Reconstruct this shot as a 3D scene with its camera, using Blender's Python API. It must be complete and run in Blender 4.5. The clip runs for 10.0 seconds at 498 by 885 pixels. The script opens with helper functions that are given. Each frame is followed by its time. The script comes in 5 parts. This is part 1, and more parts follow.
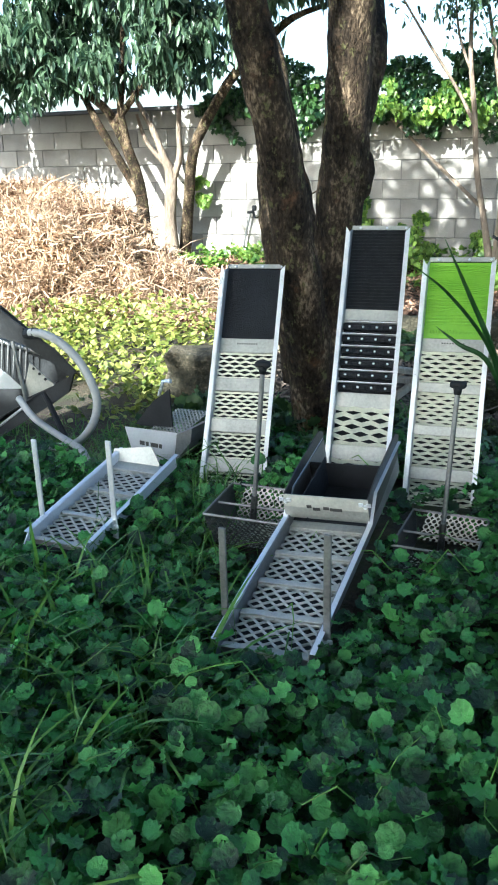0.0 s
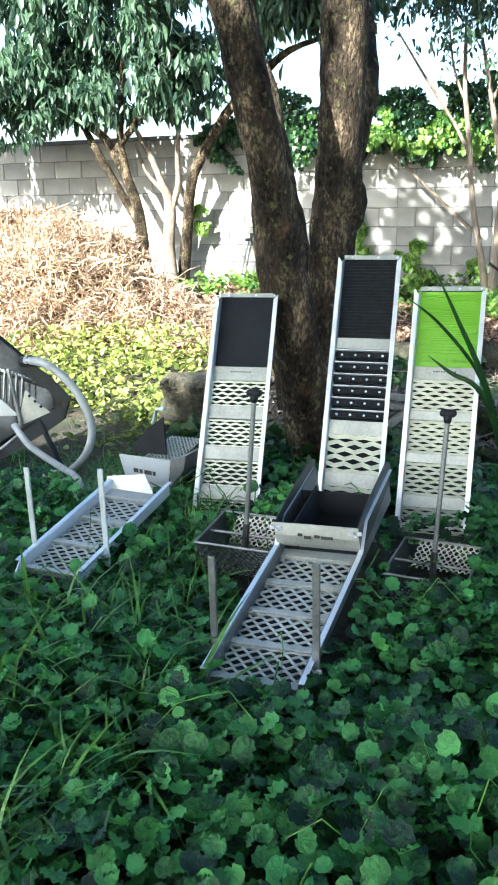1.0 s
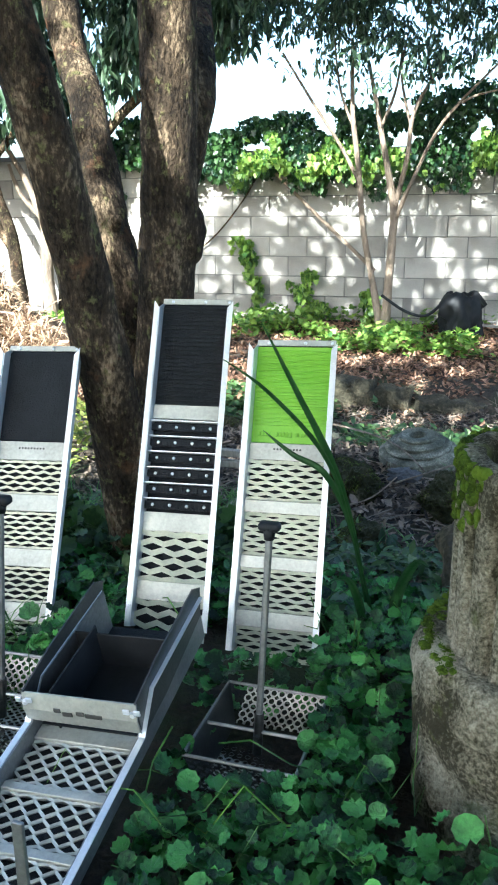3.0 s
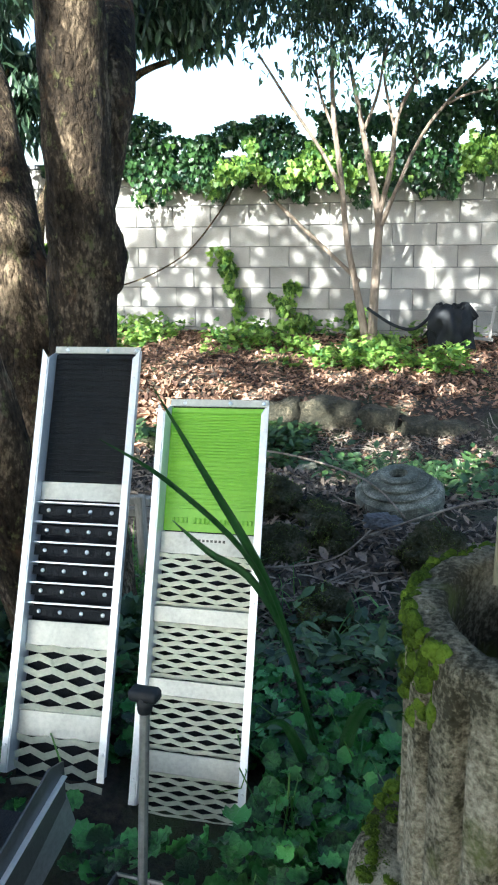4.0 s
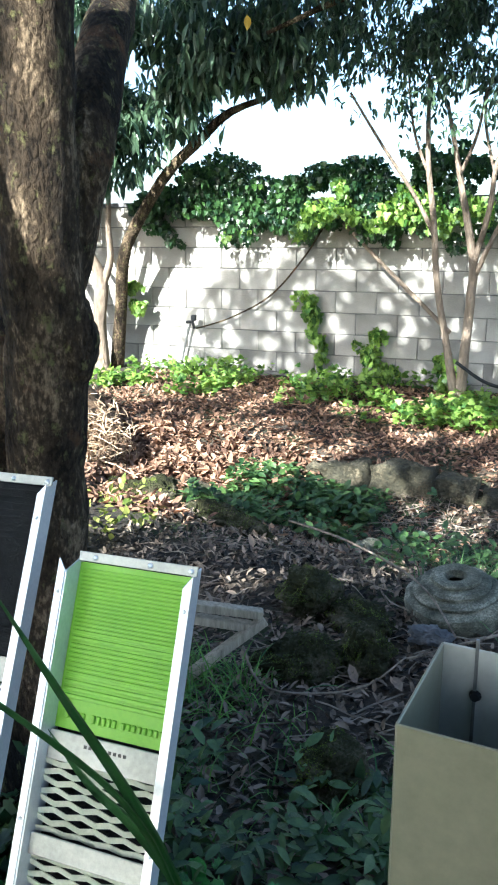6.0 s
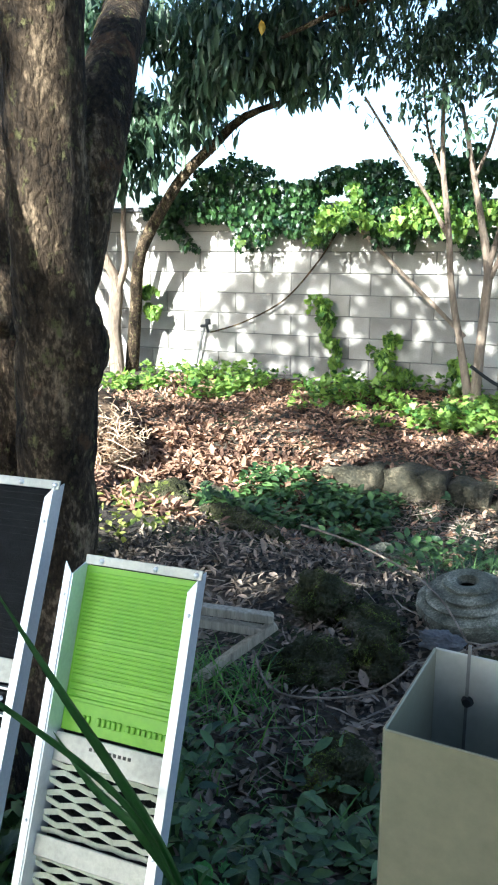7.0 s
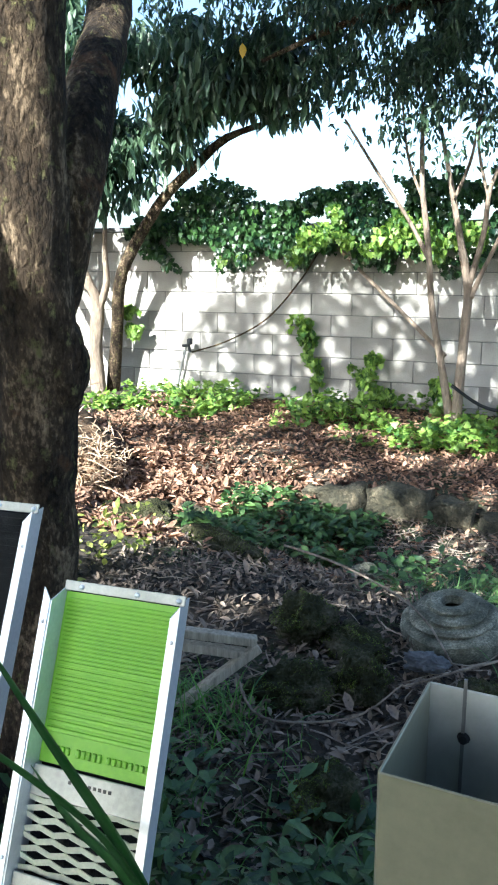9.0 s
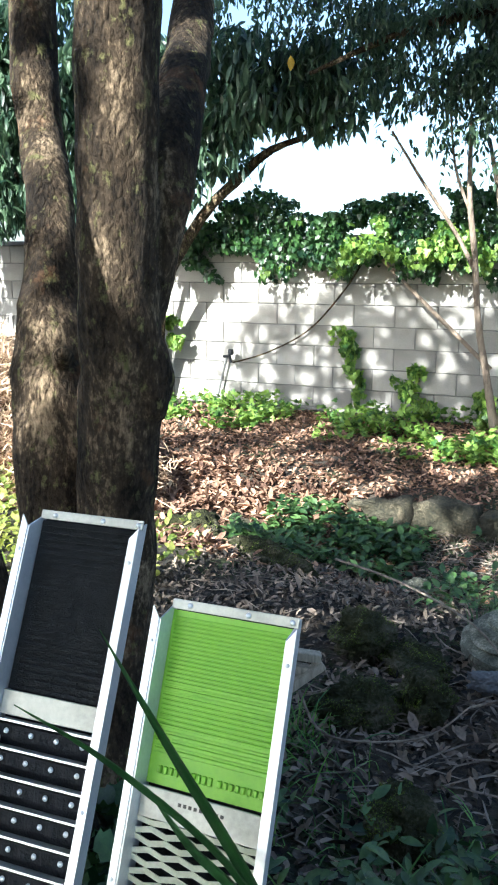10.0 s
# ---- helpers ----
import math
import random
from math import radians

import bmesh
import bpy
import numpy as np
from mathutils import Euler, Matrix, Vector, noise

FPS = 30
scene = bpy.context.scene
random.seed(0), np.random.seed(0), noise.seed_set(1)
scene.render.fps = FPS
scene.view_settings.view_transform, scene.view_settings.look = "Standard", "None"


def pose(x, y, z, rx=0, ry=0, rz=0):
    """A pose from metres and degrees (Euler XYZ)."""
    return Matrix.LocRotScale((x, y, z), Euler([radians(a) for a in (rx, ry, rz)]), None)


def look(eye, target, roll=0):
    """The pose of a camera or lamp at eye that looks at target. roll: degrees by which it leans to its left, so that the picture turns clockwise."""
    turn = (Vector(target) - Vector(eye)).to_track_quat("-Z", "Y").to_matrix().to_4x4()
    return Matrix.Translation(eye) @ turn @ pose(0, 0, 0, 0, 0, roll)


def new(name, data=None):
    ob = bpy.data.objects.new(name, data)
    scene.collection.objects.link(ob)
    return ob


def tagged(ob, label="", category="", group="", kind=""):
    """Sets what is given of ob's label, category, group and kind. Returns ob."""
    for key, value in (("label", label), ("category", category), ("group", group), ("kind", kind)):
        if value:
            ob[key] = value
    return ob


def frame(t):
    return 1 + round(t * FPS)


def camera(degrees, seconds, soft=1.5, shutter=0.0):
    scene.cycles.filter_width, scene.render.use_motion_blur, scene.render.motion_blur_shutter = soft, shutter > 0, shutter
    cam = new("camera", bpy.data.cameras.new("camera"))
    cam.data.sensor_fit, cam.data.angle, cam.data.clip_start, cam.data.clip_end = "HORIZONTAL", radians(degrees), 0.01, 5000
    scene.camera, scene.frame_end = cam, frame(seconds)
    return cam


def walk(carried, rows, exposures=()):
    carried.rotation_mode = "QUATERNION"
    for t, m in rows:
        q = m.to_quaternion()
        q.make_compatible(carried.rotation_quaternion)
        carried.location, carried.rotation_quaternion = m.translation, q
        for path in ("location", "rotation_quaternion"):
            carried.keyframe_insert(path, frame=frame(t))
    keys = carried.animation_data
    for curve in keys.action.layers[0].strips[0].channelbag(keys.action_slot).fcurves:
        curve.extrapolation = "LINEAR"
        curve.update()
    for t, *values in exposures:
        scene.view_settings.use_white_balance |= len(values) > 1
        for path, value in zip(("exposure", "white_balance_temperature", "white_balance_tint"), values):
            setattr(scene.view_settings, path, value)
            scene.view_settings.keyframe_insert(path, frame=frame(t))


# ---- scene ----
cam = camera(33.9, 10.0, soft=2.0)
PATH = [
    (0, (0.307, -0.567, 1.328), (-0.447, 1.16, 0.656), -1.5),
    (0.5, (0.307, -0.568, 1.333), (-0.452, 1.172, 0.702), -1.5),
    (1, (0.329, -0.564, 1.338), (-0.431, 1.181, 0.724), -1.5),
    (1.5, (0.406, -0.512, 1.335), (-0.352, 1.238, 0.735), -0.9),
    (2, (0.437, -0.39, 1.325), (-0.301, 1.37, 0.727), -0.4),
    (2.5, (0.401, -0.146, 1.343), (-0.214, 1.664, 0.757), 1.2),
    (3, (0.373, 0.095, 1.324), (-0.197, 1.928, 0.764), -0.5),
    (3.2, (0.376, 0.235, 1.324), (-0.189, 2.069, 0.76), -1.4),
    (4.3, (0.403, 0.657, 1.376), (-0.165, 2.496, 0.833), -1.2),
    (4.5, (0.39, 0.723, 1.396), (-0.175, 2.564, 0.856), -1.1),
    (5, (0.378, 0.826, 1.427), (-0.231, 2.667, 0.937), -0.2),
    (5.5, (0.424, 0.97, 1.425), (-0.282, 2.78, 0.95), -0.4),
    (5.7, (0.459, 1.023, 1.436), (-0.303, 2.811, 0.965), -0.1),
    (6.8, (0.529, 1.08, 1.446), (-0.308, 2.832, 0.969), -0.0),
    (7, (0.512, 1.061, 1.444), (-0.329, 2.815, 0.979), -0.1),
    (7.5, (0.461, 0.989, 1.433), (-0.351, 2.757, 0.971), 0.1),
    (8, (0.454, 1.012, 1.45), (-0.351, 2.786, 0.992), 0.1),
    (8.5, (0.498, 1.065, 1.44), (-0.307, 2.845, 1.012), 0.1),
    (9, (0.501, 1.079, 1.443), (-0.304, 2.861, 1.024), -0.0),
    (9.5, (0.446, 1.071, 1.455), (-0.367, 2.852, 1.047), -0.0),
    (10, (0.389, 1.045, 1.452), (-0.481, 2.802, 1.056), 0.3),
]
EXPOSURES = [(0.0, 2.4, 5650, 2.0), (0.8, 2.65, 5650, 1.0), (2.5, 2.82, 5600, 1.0), (3.2, 2.62, 5650, 2.0), (5.5, 2.5, 5650, 3.0), (10.0, 2.36, 5650, 4.0)]
walk(cam, [(t, look(eye, target, roll)) for t, eye, target, roll in PATH], EXPOSURES)
SKY, SUN = 0.085, 5.0
# unseen crowns added to block sun: dense ones behind the path shade the tools, thin ones overhead dapple the wall
SHADE = [(-0.6, -3.25, 4.0, 2.2, 1.5, 1.0), (1.8, -1.8, 4.2, 2.0, 2.2, 1.1), (-2.3, -4.4, 3.9, 1.5, 1.3, 0.9), (-0.5, 0.1, 4.5, 1.9, 0.9, 0.4), (0.15, -1.2, 4.3, 1.15, 0.9, 0.5), (-2.45, -1.3, 4.3, 0.7, 0.8, 0.5)]
DAPPLE = [(-2.6, -0.4, 5.3, 2.2, 0.9, 0.5), (-3.3, 1.5, 5.3, 1.85, 1.1, 0.6), (-0.9, 1.6, 5.4, 1.8, 1.1, 0.6)]
# added dense top that keeps the canopy and ivy by the wall in shade
HIGH = [(-2.7, 1.0, 8.3, 2.3, 1.7, 0.7), (0.2, 1.2, 8.3, 1.6, 1.6, 0.6)]

# gaps cut into the crowns to let sun onto trunks and ground: (x, y, z, radius)
GAPS = [(-0.5, 2.33, 2.02, 0.06), (-0.518, 2.34, 1.525, 0.005), (-0.588, 2.75, 2.05, 0.03),
        (-1.05, 2.74, 1.82, 0.02), (-1.0, 2.68, 1.7, 0.02), (-0.96, 2.64, 1.6, 0.01),
        (-1.65, 4.5, 0.05, 0.2), (-1.9, 4.75, 0.0, 0.2), (-2.05, 5.6, -0.15, 0.26), (-1.7, 5.75, -0.15, 0.16), (-1.99, 6.6, -0.1, 0.2), (-1.4, 6.4, -0.1, 0.14), (-2.5, 6.3, -0.05, 0.16)]
# small gaps cut along sun rays to throw round spots on the wall and the bed below it
spots = random.Random(12)
for _ in range(95):
    sx, sz = spots.uniform(-3.5, 1.6), spots.uniform(0.0, 1.7)
    for _ in range(spots.randrange(1, 5)):
        GAPS.append((sx + spots.gauss(0, 0.15), 8.49, sz + spots.gauss(0, 0.15), spots.uniform(0.0, 0.022)))
for _ in range(60):
    GAPS.append((spots.uniform(-3.2, 1.2), spots.uniform(6.3, 8.2), 0.05, spots.uniform(0.03, 0.1)))

# ---- light ----
SUN_AZ, SUN_EL = 12.0, 34.0      # the sun stands behind the first eye, a little to its left
to_sun = Vector((-math.sin(radians(SUN_AZ)) * math.cos(radians(SUN_EL)), -math.cos(radians(SUN_AZ)) * math.cos(radians(SUN_EL)), math.sin(radians(SUN_EL))))
world = bpy.data.worlds.new("sky")
scene.world = world
world.use_nodes = True
wn = world.node_tree.nodes
sky = wn.new("ShaderNodeTexSky")
sky.sky_type = 'NISHITA'
sky.sun_disc = False
sky.sun_elevation = radians(SUN_EL)
sky.sun_rotation = math.atan2(to_sun.x, to_sun.y)
sky.air_density, sky.dust_density = 1.0, 2.5
world.node_tree.links.new(sky.outputs[0], wn["Background"].inputs[0])
wn["Background"].inputs[1].default_value = SKY
sun = new("sun", bpy.data.lights.new("sun", 'SUN'))
sun.data.energy, sun.data.angle, sun.data.color = SUN, radians(0.55), (1.0, 0.93, 0.82)
sun.matrix_world = look(to_sun * 30, (0, 0, 0))


# ---- materials ----
def mat(name, dark, light, scale=8.0, rough=0.6, metal=0.0, bump=0.3, fine=60.0, vary="", amount=0.25, third=None, wave=None, translucent=0.0, stretch=None, spec=0.5, coat=0.0, deep=0.01, crack=0.0, span=(0.15, 0.85)):
    """A surface with two scales of variation: broad stains and fine grain, with relief."""
    m = bpy.data.materials.new(name)
    m.use_nodes = True
    nt = m.node_tree
    n, l = nt.nodes, nt.links
    b = n["Principled BSDF"]
    b.inputs["Metallic"].default_value = metal
    b.inputs["Specular IOR Level"].default_value = spec
    b.inputs["Coat Weight"].default_value = coat
    tc = n.new("ShaderNodeTexCoord")
    mp = n.new("ShaderNodeMapping")
    l.new(tc.outputs["Object"], mp.inputs[0])
    if stretch:
        mp.inputs["Scale"].default_value = stretch
    big = n.new("ShaderNodeTexNoise")
    big.inputs["Scale"].default_value, big.inputs["Detail"].default_value = scale, 6
    small = n.new("ShaderNodeTexNoise")
    small.inputs["Scale"].default_value, small.inputs["Detail"].default_value, small.inputs["Roughness"].default_value = fine, 9, 0.65
    for t in (big, small):
        l.new(mp.outputs[0], t.inputs["Vector"])
    add = n.new("ShaderNodeMath")
    add.operation = 'MULTIPLY_ADD'
    l.new(small.outputs[0], add.inputs[0])
    add.inputs[1].default_value = 0.95
    mul = n.new("ShaderNodeMath")
    mul.operation = 'MULTIPLY_ADD'
    l.new(big.outputs[0], mul.inputs[0])
    mul.inputs[1].default_value, mul.inputs[2].default_value = 1.25, -0.6
    l.new(mul.outputs[0], add.inputs[2])
    src = add.outputs[0]
    if crack:
        vo = n.new("ShaderNodeTexVoronoi")
        vo.feature = 'DISTANCE_TO_EDGE'
        vo.inputs["Scale"].default_value = crack
        wv = n.new("ShaderNodeMixRGB")
        wv.inputs[0].default_value = min(0.08, 1.1 / crack)
        l.new(mp.outputs[0], wv.inputs[1])
        l.new(small.outputs["Color"], wv.inputs[2])
        l.new(wv.outputs[0], vo.inputs["Vector"])
        lift = n.new("ShaderNodeMapRange")
        l.new(vo.outputs["Distance"], lift.inputs[0])
        lift.inputs[2].default_value, lift.inputs[3].default_value, lift.inputs[4].default_value = 0.22, -0.38, 0.1
        plus = n.new("ShaderNodeMath")
        l.new(add.outputs[0], plus.inputs[0])
        l.new(lift.outputs[0], plus.inputs[1])
        add = plus
    if vary:
        if vary == "object":
            r = n.new("ShaderNodeObjectInfo").outputs["Random"]
        else:
            r = n.new("ShaderNodeNewGeometry").outputs["Random Per Island"]
        va = n.new("ShaderNodeMath")
        va.operation = 'MULTIPLY_ADD'
        l.new(r, va.inputs[0])
        va.inputs[1].default_value = amount * 2
        sh = n.new("ShaderNodeMath")
        sh.operation = 'SUBTRACT'
        l.new(src, sh.inputs[0])
        sh.inputs[1].default_value = amount
        l.new(sh.outputs[0], va.inputs[2])
        src = va.outputs[0]
    ramp = n.new("ShaderNodeValToRGB")
    ramp.color_ramp.elements[0].position, ramp.color_ramp.elements[1].position = span
    ramp.color_ramp.elements[0].color, ramp.color_ramp.elements[1].color = (*dark, 1), (*light, 1)
    if third:
        e = ramp.color_ramp.elements.new(third[0])
        e.color = (*third[1], 1)
    l.new(src, ramp.inputs[0])
    l.new(ramp.outputs[0], b.inputs["Base Color"])
    rr = n.new("ShaderNodeMapRange")
    l.new(small.outputs[0], rr.inputs[0])
    rr.inputs[3].default_value, rr.inputs[4].default_value = max(0.05, rough - 0.12), min(1.0, rough + 0.12)
    l.new(rr.outputs[0], b.inputs["Roughness"])
    if bump:
        bp = n.new("ShaderNodeBump")
        bp.inputs["Strength"].default_value, bp.inputs["Distance"].default_value = bump, deep
        l.new(add.outputs[0], bp.inputs["Height"])
        l.new(bp.outputs[0], b.inputs["Normal"])
    if translucent:
        tr = n.new("ShaderNodeBsdfTranslucent")
        hs = n.new("ShaderNodeHueSaturation")
        hs.inputs["Saturation"].default_value, hs.inputs["Value"].default_value = 1.1, 1.6
        l.new(ramp.outputs[0], hs.inputs["Color"])
        l.new(hs.outputs[0], tr.inputs[0])
        mx = n.new("ShaderNodeMixShader")
        mx.inputs[0].default_value = translucent
        l.new(b.outputs[0], mx.inputs[1])
        l.new(tr.outputs[0], mx.inputs[2])
        l.new(mx.outputs[0], n["Material Output"].inputs[0])
    return m


def tint(m, colour, scale, lo, hi, seed=0.0, stretch=(1, 1, 1)):
    """Lay a second colour over a surface in patches of their own shape."""
    nt = m.node_tree
    n, l = nt.nodes, nt.links
    b = n["Principled BSDF"]
    src = b.inputs["Base Color"].links[0].from_socket
    tc = n.new("ShaderNodeTexCoord")
    mp = n.new("ShaderNodeMapping")
    mp.inputs["Location"].default_value, mp.inputs["Scale"].default_value = (seed, seed * 0.7, seed * 1.3), stretch
    l.new(tc.outputs["Object"], mp.inputs[0])
    no = n.new("ShaderNodeTexNoise")
    no.inputs["Scale"].default_value, no.inputs["Detail"].default_value, no.inputs["Roughness"].default_value = scale, 8, 0.7
    l.new(mp.outputs[0], no.inputs["Vector"])
    mr = n.new("ShaderNodeMapRange")
    mr.inputs[1].default_value, mr.inputs[2].default_value = lo, hi
    l.new(no.outputs[0], mr.inputs[0])
    mx = n.new("ShaderNodeMixRGB")
    mx.inputs[2].default_value = (*colour, 1)
    l.new(mr.outputs[0], mx.inputs[0])
    l.new(src, mx.inputs[1])
    l.new(mx.outputs[0], b.inputs["Base Color"])
    return m


M_SOIL = mat("soil", (0.009, 0.007, 0.005), (0.1, 0.075, 0.052), 3.5, 0.95, bump=1.0, fine=60, deep=0.03, span=(0.3, 0.8))
tint(M_SOIL, (0.03, 0.05, 0.012), 1.4, 0.5, 0.62, 1.0)
M_BLOCK = mat("concrete_block", (0.19, 0.178, 0.163), (0.45, 0.425, 0.39), 2.5, 0.92, bump=0.7, fine=110, vary="object", amount=0.2)
tint(M_BLOCK, (0.2, 0.19, 0.17), 3.0, 0.56, 0.75, 2.0, (1, 1, 0.35))
M_MORTAR = mat("mortar", (0.09, 0.088, 0.085), (0.2, 0.195, 0.19), 6, 0.95, bump=0.5, fine=120)
M_COPING = mat("coping", (0.1, 0.1, 0.11), (0.22, 0.22, 0.23), 4, 0.7, bump=0.2)
M_BARK = mat("bark", (0.016, 0.011, 0.007), (0.42, 0.31, 0.2), 9, 0.95, bump=1.0, fine=90, stretch=(1, 1, 0.5), third=(0.56, (0.085, 0.06, 0.038)), deep=0.03, crack=58, spec=0.2, span=(0.3, 0.78))
tint(M_BARK, (0.2, 0.19, 0.08), 30, 0.56, 0.66, 3.0, (1, 1, 0.7))
tint(M_BARK, (0.2, 0.1, 0.05), 7, 0.58, 0.72, 8.0)
M_BARK_PALE = mat("pale_bark", (0.09, 0.066, 0.048), (0.36, 0.28, 0.21), 8, 0.85, bump=1.0, fine=40, stretch=(1, 1, 0.35), deep=0.03)
M_ALU = mat("aluminium", (0.6, 0.63, 0.66), (0.82, 0.85, 0.88), 7, 0.36, metal=0.55, bump=0.06, fine=160)
M_ALU_DULL = mat("dull_aluminium", (0.3, 0.31, 0.285), (0.54, 0.55, 0.5), 9, 0.48, metal=0.6, bump=0.1, fine=120)
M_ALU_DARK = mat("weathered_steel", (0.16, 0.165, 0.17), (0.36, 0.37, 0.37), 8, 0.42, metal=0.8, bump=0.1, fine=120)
M_MESH_WHITE = mat("mesh_metal", (0.5, 0.52, 0.42), (0.78, 0.8, 0.66), 12, 0.42, metal=0.3, bump=0.1, fine=150)
M_RUBBER = mat("black_rubber", (0.004, 0.005, 0.007), (0.014, 0.016, 0.02), 15, 0.55, bump=0.5, fine=240, spec=0.25)
M_RUBBER_RIB = mat("black_ribbed_rubber", (0.004, 0.005, 0.006), (0.03, 0.032, 0.034), 40, 0.42, bump=1.0, fine=420)
M_GREEN = mat("green_rubber", (0.16, 0.4, 0.018), (0.24, 0.52, 0.03), 8, 0.42, bump=0.1, fine=120)
M_BLACK = mat("black_paint", (0.006, 0.007, 0.009), (0.02, 0.022, 0.025), 12, 0.6, bump=0.12, fine=130, spec=0.25)
M_HOSE = mat("grey_hose", (0.3, 0.31, 0.31), (0.44, 0.45, 0.44), 20, 0.5, bump=0.1)
M_WOOD = mat("grey_wood", (0.2, 0.18, 0.14), (0.5, 0.45, 0.36), 14, 0.85, bump=0.7, fine=90, stretch=(6, 6, 0.6))
M_CAST = mat("cast_stone", (0.05, 0.045, 0.026), (0.46, 0.42, 0.32), 9, 0.98, bump=1.0, fine=150, third=(0.54, (0.23, 0.21, 0.15)), deep=0.014, spec=0.2, span=(0.36, 0.74))
tint(M_CAST, (0.12, 0.14, 0.035), 6, 0.56, 0.7, 4.0)
M_STONE = mat("old_stone", (0.03, 0.033, 0.022), (0.36, 0.345, 0.27), 12, 0.95, bump=0.7, fine=120, third=(0.53, (0.12, 0.12, 0.088)), deep=0.005, span=(0.2, 0.82))
M_EDGE = mat("edging_stone", (0.025, 0.025, 0.015), (0.32, 0.26, 0.17), 6, 0.95, bump=1.0, fine=55, third=(0.5, (0.095, 0.085, 0.052)), deep=0.04, crack=16)
M_ROCK = mat("mossy_rock", (0.014, 0.015, 0.007), (0.17, 0.15, 0.105), 8, 0.98, bump=1.0, fine=80, third=(0.48, (0.045, 0.048, 0.018)), deep=0.03, crack=40, spec=0.2)
M_BLUESTONE = mat("blue_stone", (0.055, 0.06, 0.068), (0.15, 0.155, 0.17), 8, 0.9, bump=0.8, fine=70)
M_MOSS = mat("moss", (0.025, 0.045, 0.005), (0.13, 0.2, 0.02), 30, 0.95, bump=0.8, fine=260, vary="island", amount=0.25, spec=0.1)
M_SHEET = mat("beige_sheet_metal", (0.17, 0.165, 0.115), (0.25, 0.24, 0.17), 4, 0.38, metal=0.3, bump=0.04, fine=90)
M_SHEET_IN = mat("grey_sheet_metal", (0.4, 0.42, 0.4), (0.58, 0.6, 0.57), 4, 0.4, metal=0.55, bump=0.04, fine=90)
M_LEAF_LOW = mat("ground_ivy_leaf", (0.003, 0.028, 0.008), (0.12, 0.38, 0.09), 24, 0.32, bump=0.6, fine=130, vary="island", amount=0.42, translucent=0.16)
M_GRASS = mat("grass_blade", (0.02, 0.085, 0.015), (0.14, 0.29, 0.05), 20, 0.42, bump=0.1, vary="island", amount=0.32, translucent=0.25)
# ivy colour darkened to stand in for shade at the wall top
M_IVY = mat("ivy_leaf", (0.006, 0.024, 0.014), (0.055, 0.12, 0.035), 6, 0.36, bump=0.2, vary="island", amount=0.3, translucent=0.25)
# leaf colour made lighter and bluish to stand in for haze
M_CROWN = mat("tree_leaf", (0.018, 0.04, 0.028), (0.1, 0.16, 0.09), 5, 0.36, bump=0.2, vary="island", amount=0.36, translucent=0.34)
M_WEED = mat("weed_leaf", (0.01, 0.036, 0.012), (0.085, 0.155, 0.045), 9, 0.45, bump=0.3, vary="island", amount=0.32, translucent=0.2)
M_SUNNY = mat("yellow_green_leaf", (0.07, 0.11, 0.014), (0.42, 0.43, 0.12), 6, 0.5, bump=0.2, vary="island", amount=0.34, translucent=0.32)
# lighter leaf colour stands in for sun on ivy fringe and wall plants
M_BRIGHT = mat("sunlit_leaf", (0.03, 0.09, 0.014), (0.24, 0.36, 0.07), 6, 0.5, bump=0.2, vary="island", amount=0.36, translucent=0.3)
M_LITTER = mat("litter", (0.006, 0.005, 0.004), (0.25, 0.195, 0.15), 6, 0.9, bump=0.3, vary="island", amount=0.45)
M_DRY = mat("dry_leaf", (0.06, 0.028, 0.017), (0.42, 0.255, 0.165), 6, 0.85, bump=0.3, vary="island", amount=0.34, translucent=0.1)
M_BRUSH = mat("dry_brush", (0.13, 0.07, 0.04), (0.72, 0.55, 0.38), 2.5, 0.9, bump=0.3, vary="island", amount=0.38, translucent=0.15)
M_TWIG = mat("twig", (0.07, 0.05, 0.036), (0.3, 0.25, 0.2), 20, 0.9, bump=0.5, vary="island", amount=0.25)
M_BLADE = mat("strap_leaf", (0.02, 0.075, 0.022), (0.06, 0.16, 0.05), 10, 0.35, bump=0.1, translucent=0.15)
M_YELLOW = mat("yellow_leaf", (0.45, 0.26, 0.02), (0.6, 0.42, 0.05), 8, 0.5, bump=0.1, translucent=0.3)
M_INK = mat("ink", (0.03, 0.03, 0.03), (0.06, 0.06, 0.055), 30, 0.6, bump=0)


# ---- building helpers ----
def thing(name, m=Matrix(), label="", category="", group="", kind=""):
    e = new(name)
    e.empty_display_size = 0.05
    e.matrix_world = m
    return tagged(e, label, category, group, kind)


def finish(name, bm, material, smooth=False):
    me = bpy.data.meshes.new(name)
    bmesh.ops.recalc_face_normals(bm, faces=bm.faces[:])
    bm.to_mesh(me)
    bm.free()
    me.materials.append(material)
    if smooth:
        me.polygons.foreach_set("use_smooth", [True] * len(me.polygons))
    return me


def part(name, bm, material, parent, label="", smooth=False):
    ob = new(name, finish(name, bm, material, smooth))
    ob.parent = parent
    return tagged(ob, label)


def shared(name, me, parent, m=Matrix(), label=""):
    ob = new(name, me)
    ob.parent = parent
    ob.matrix_basis = m
    return tagged(ob, label)


def solo(name, bm, material, label, category, group="", kind="", m=Matrix(), smooth=False):
    ob = new(name, finish(name, bm, material, smooth))
    ob.matrix_world = m
    return tagged(ob, label, category, group, kind)


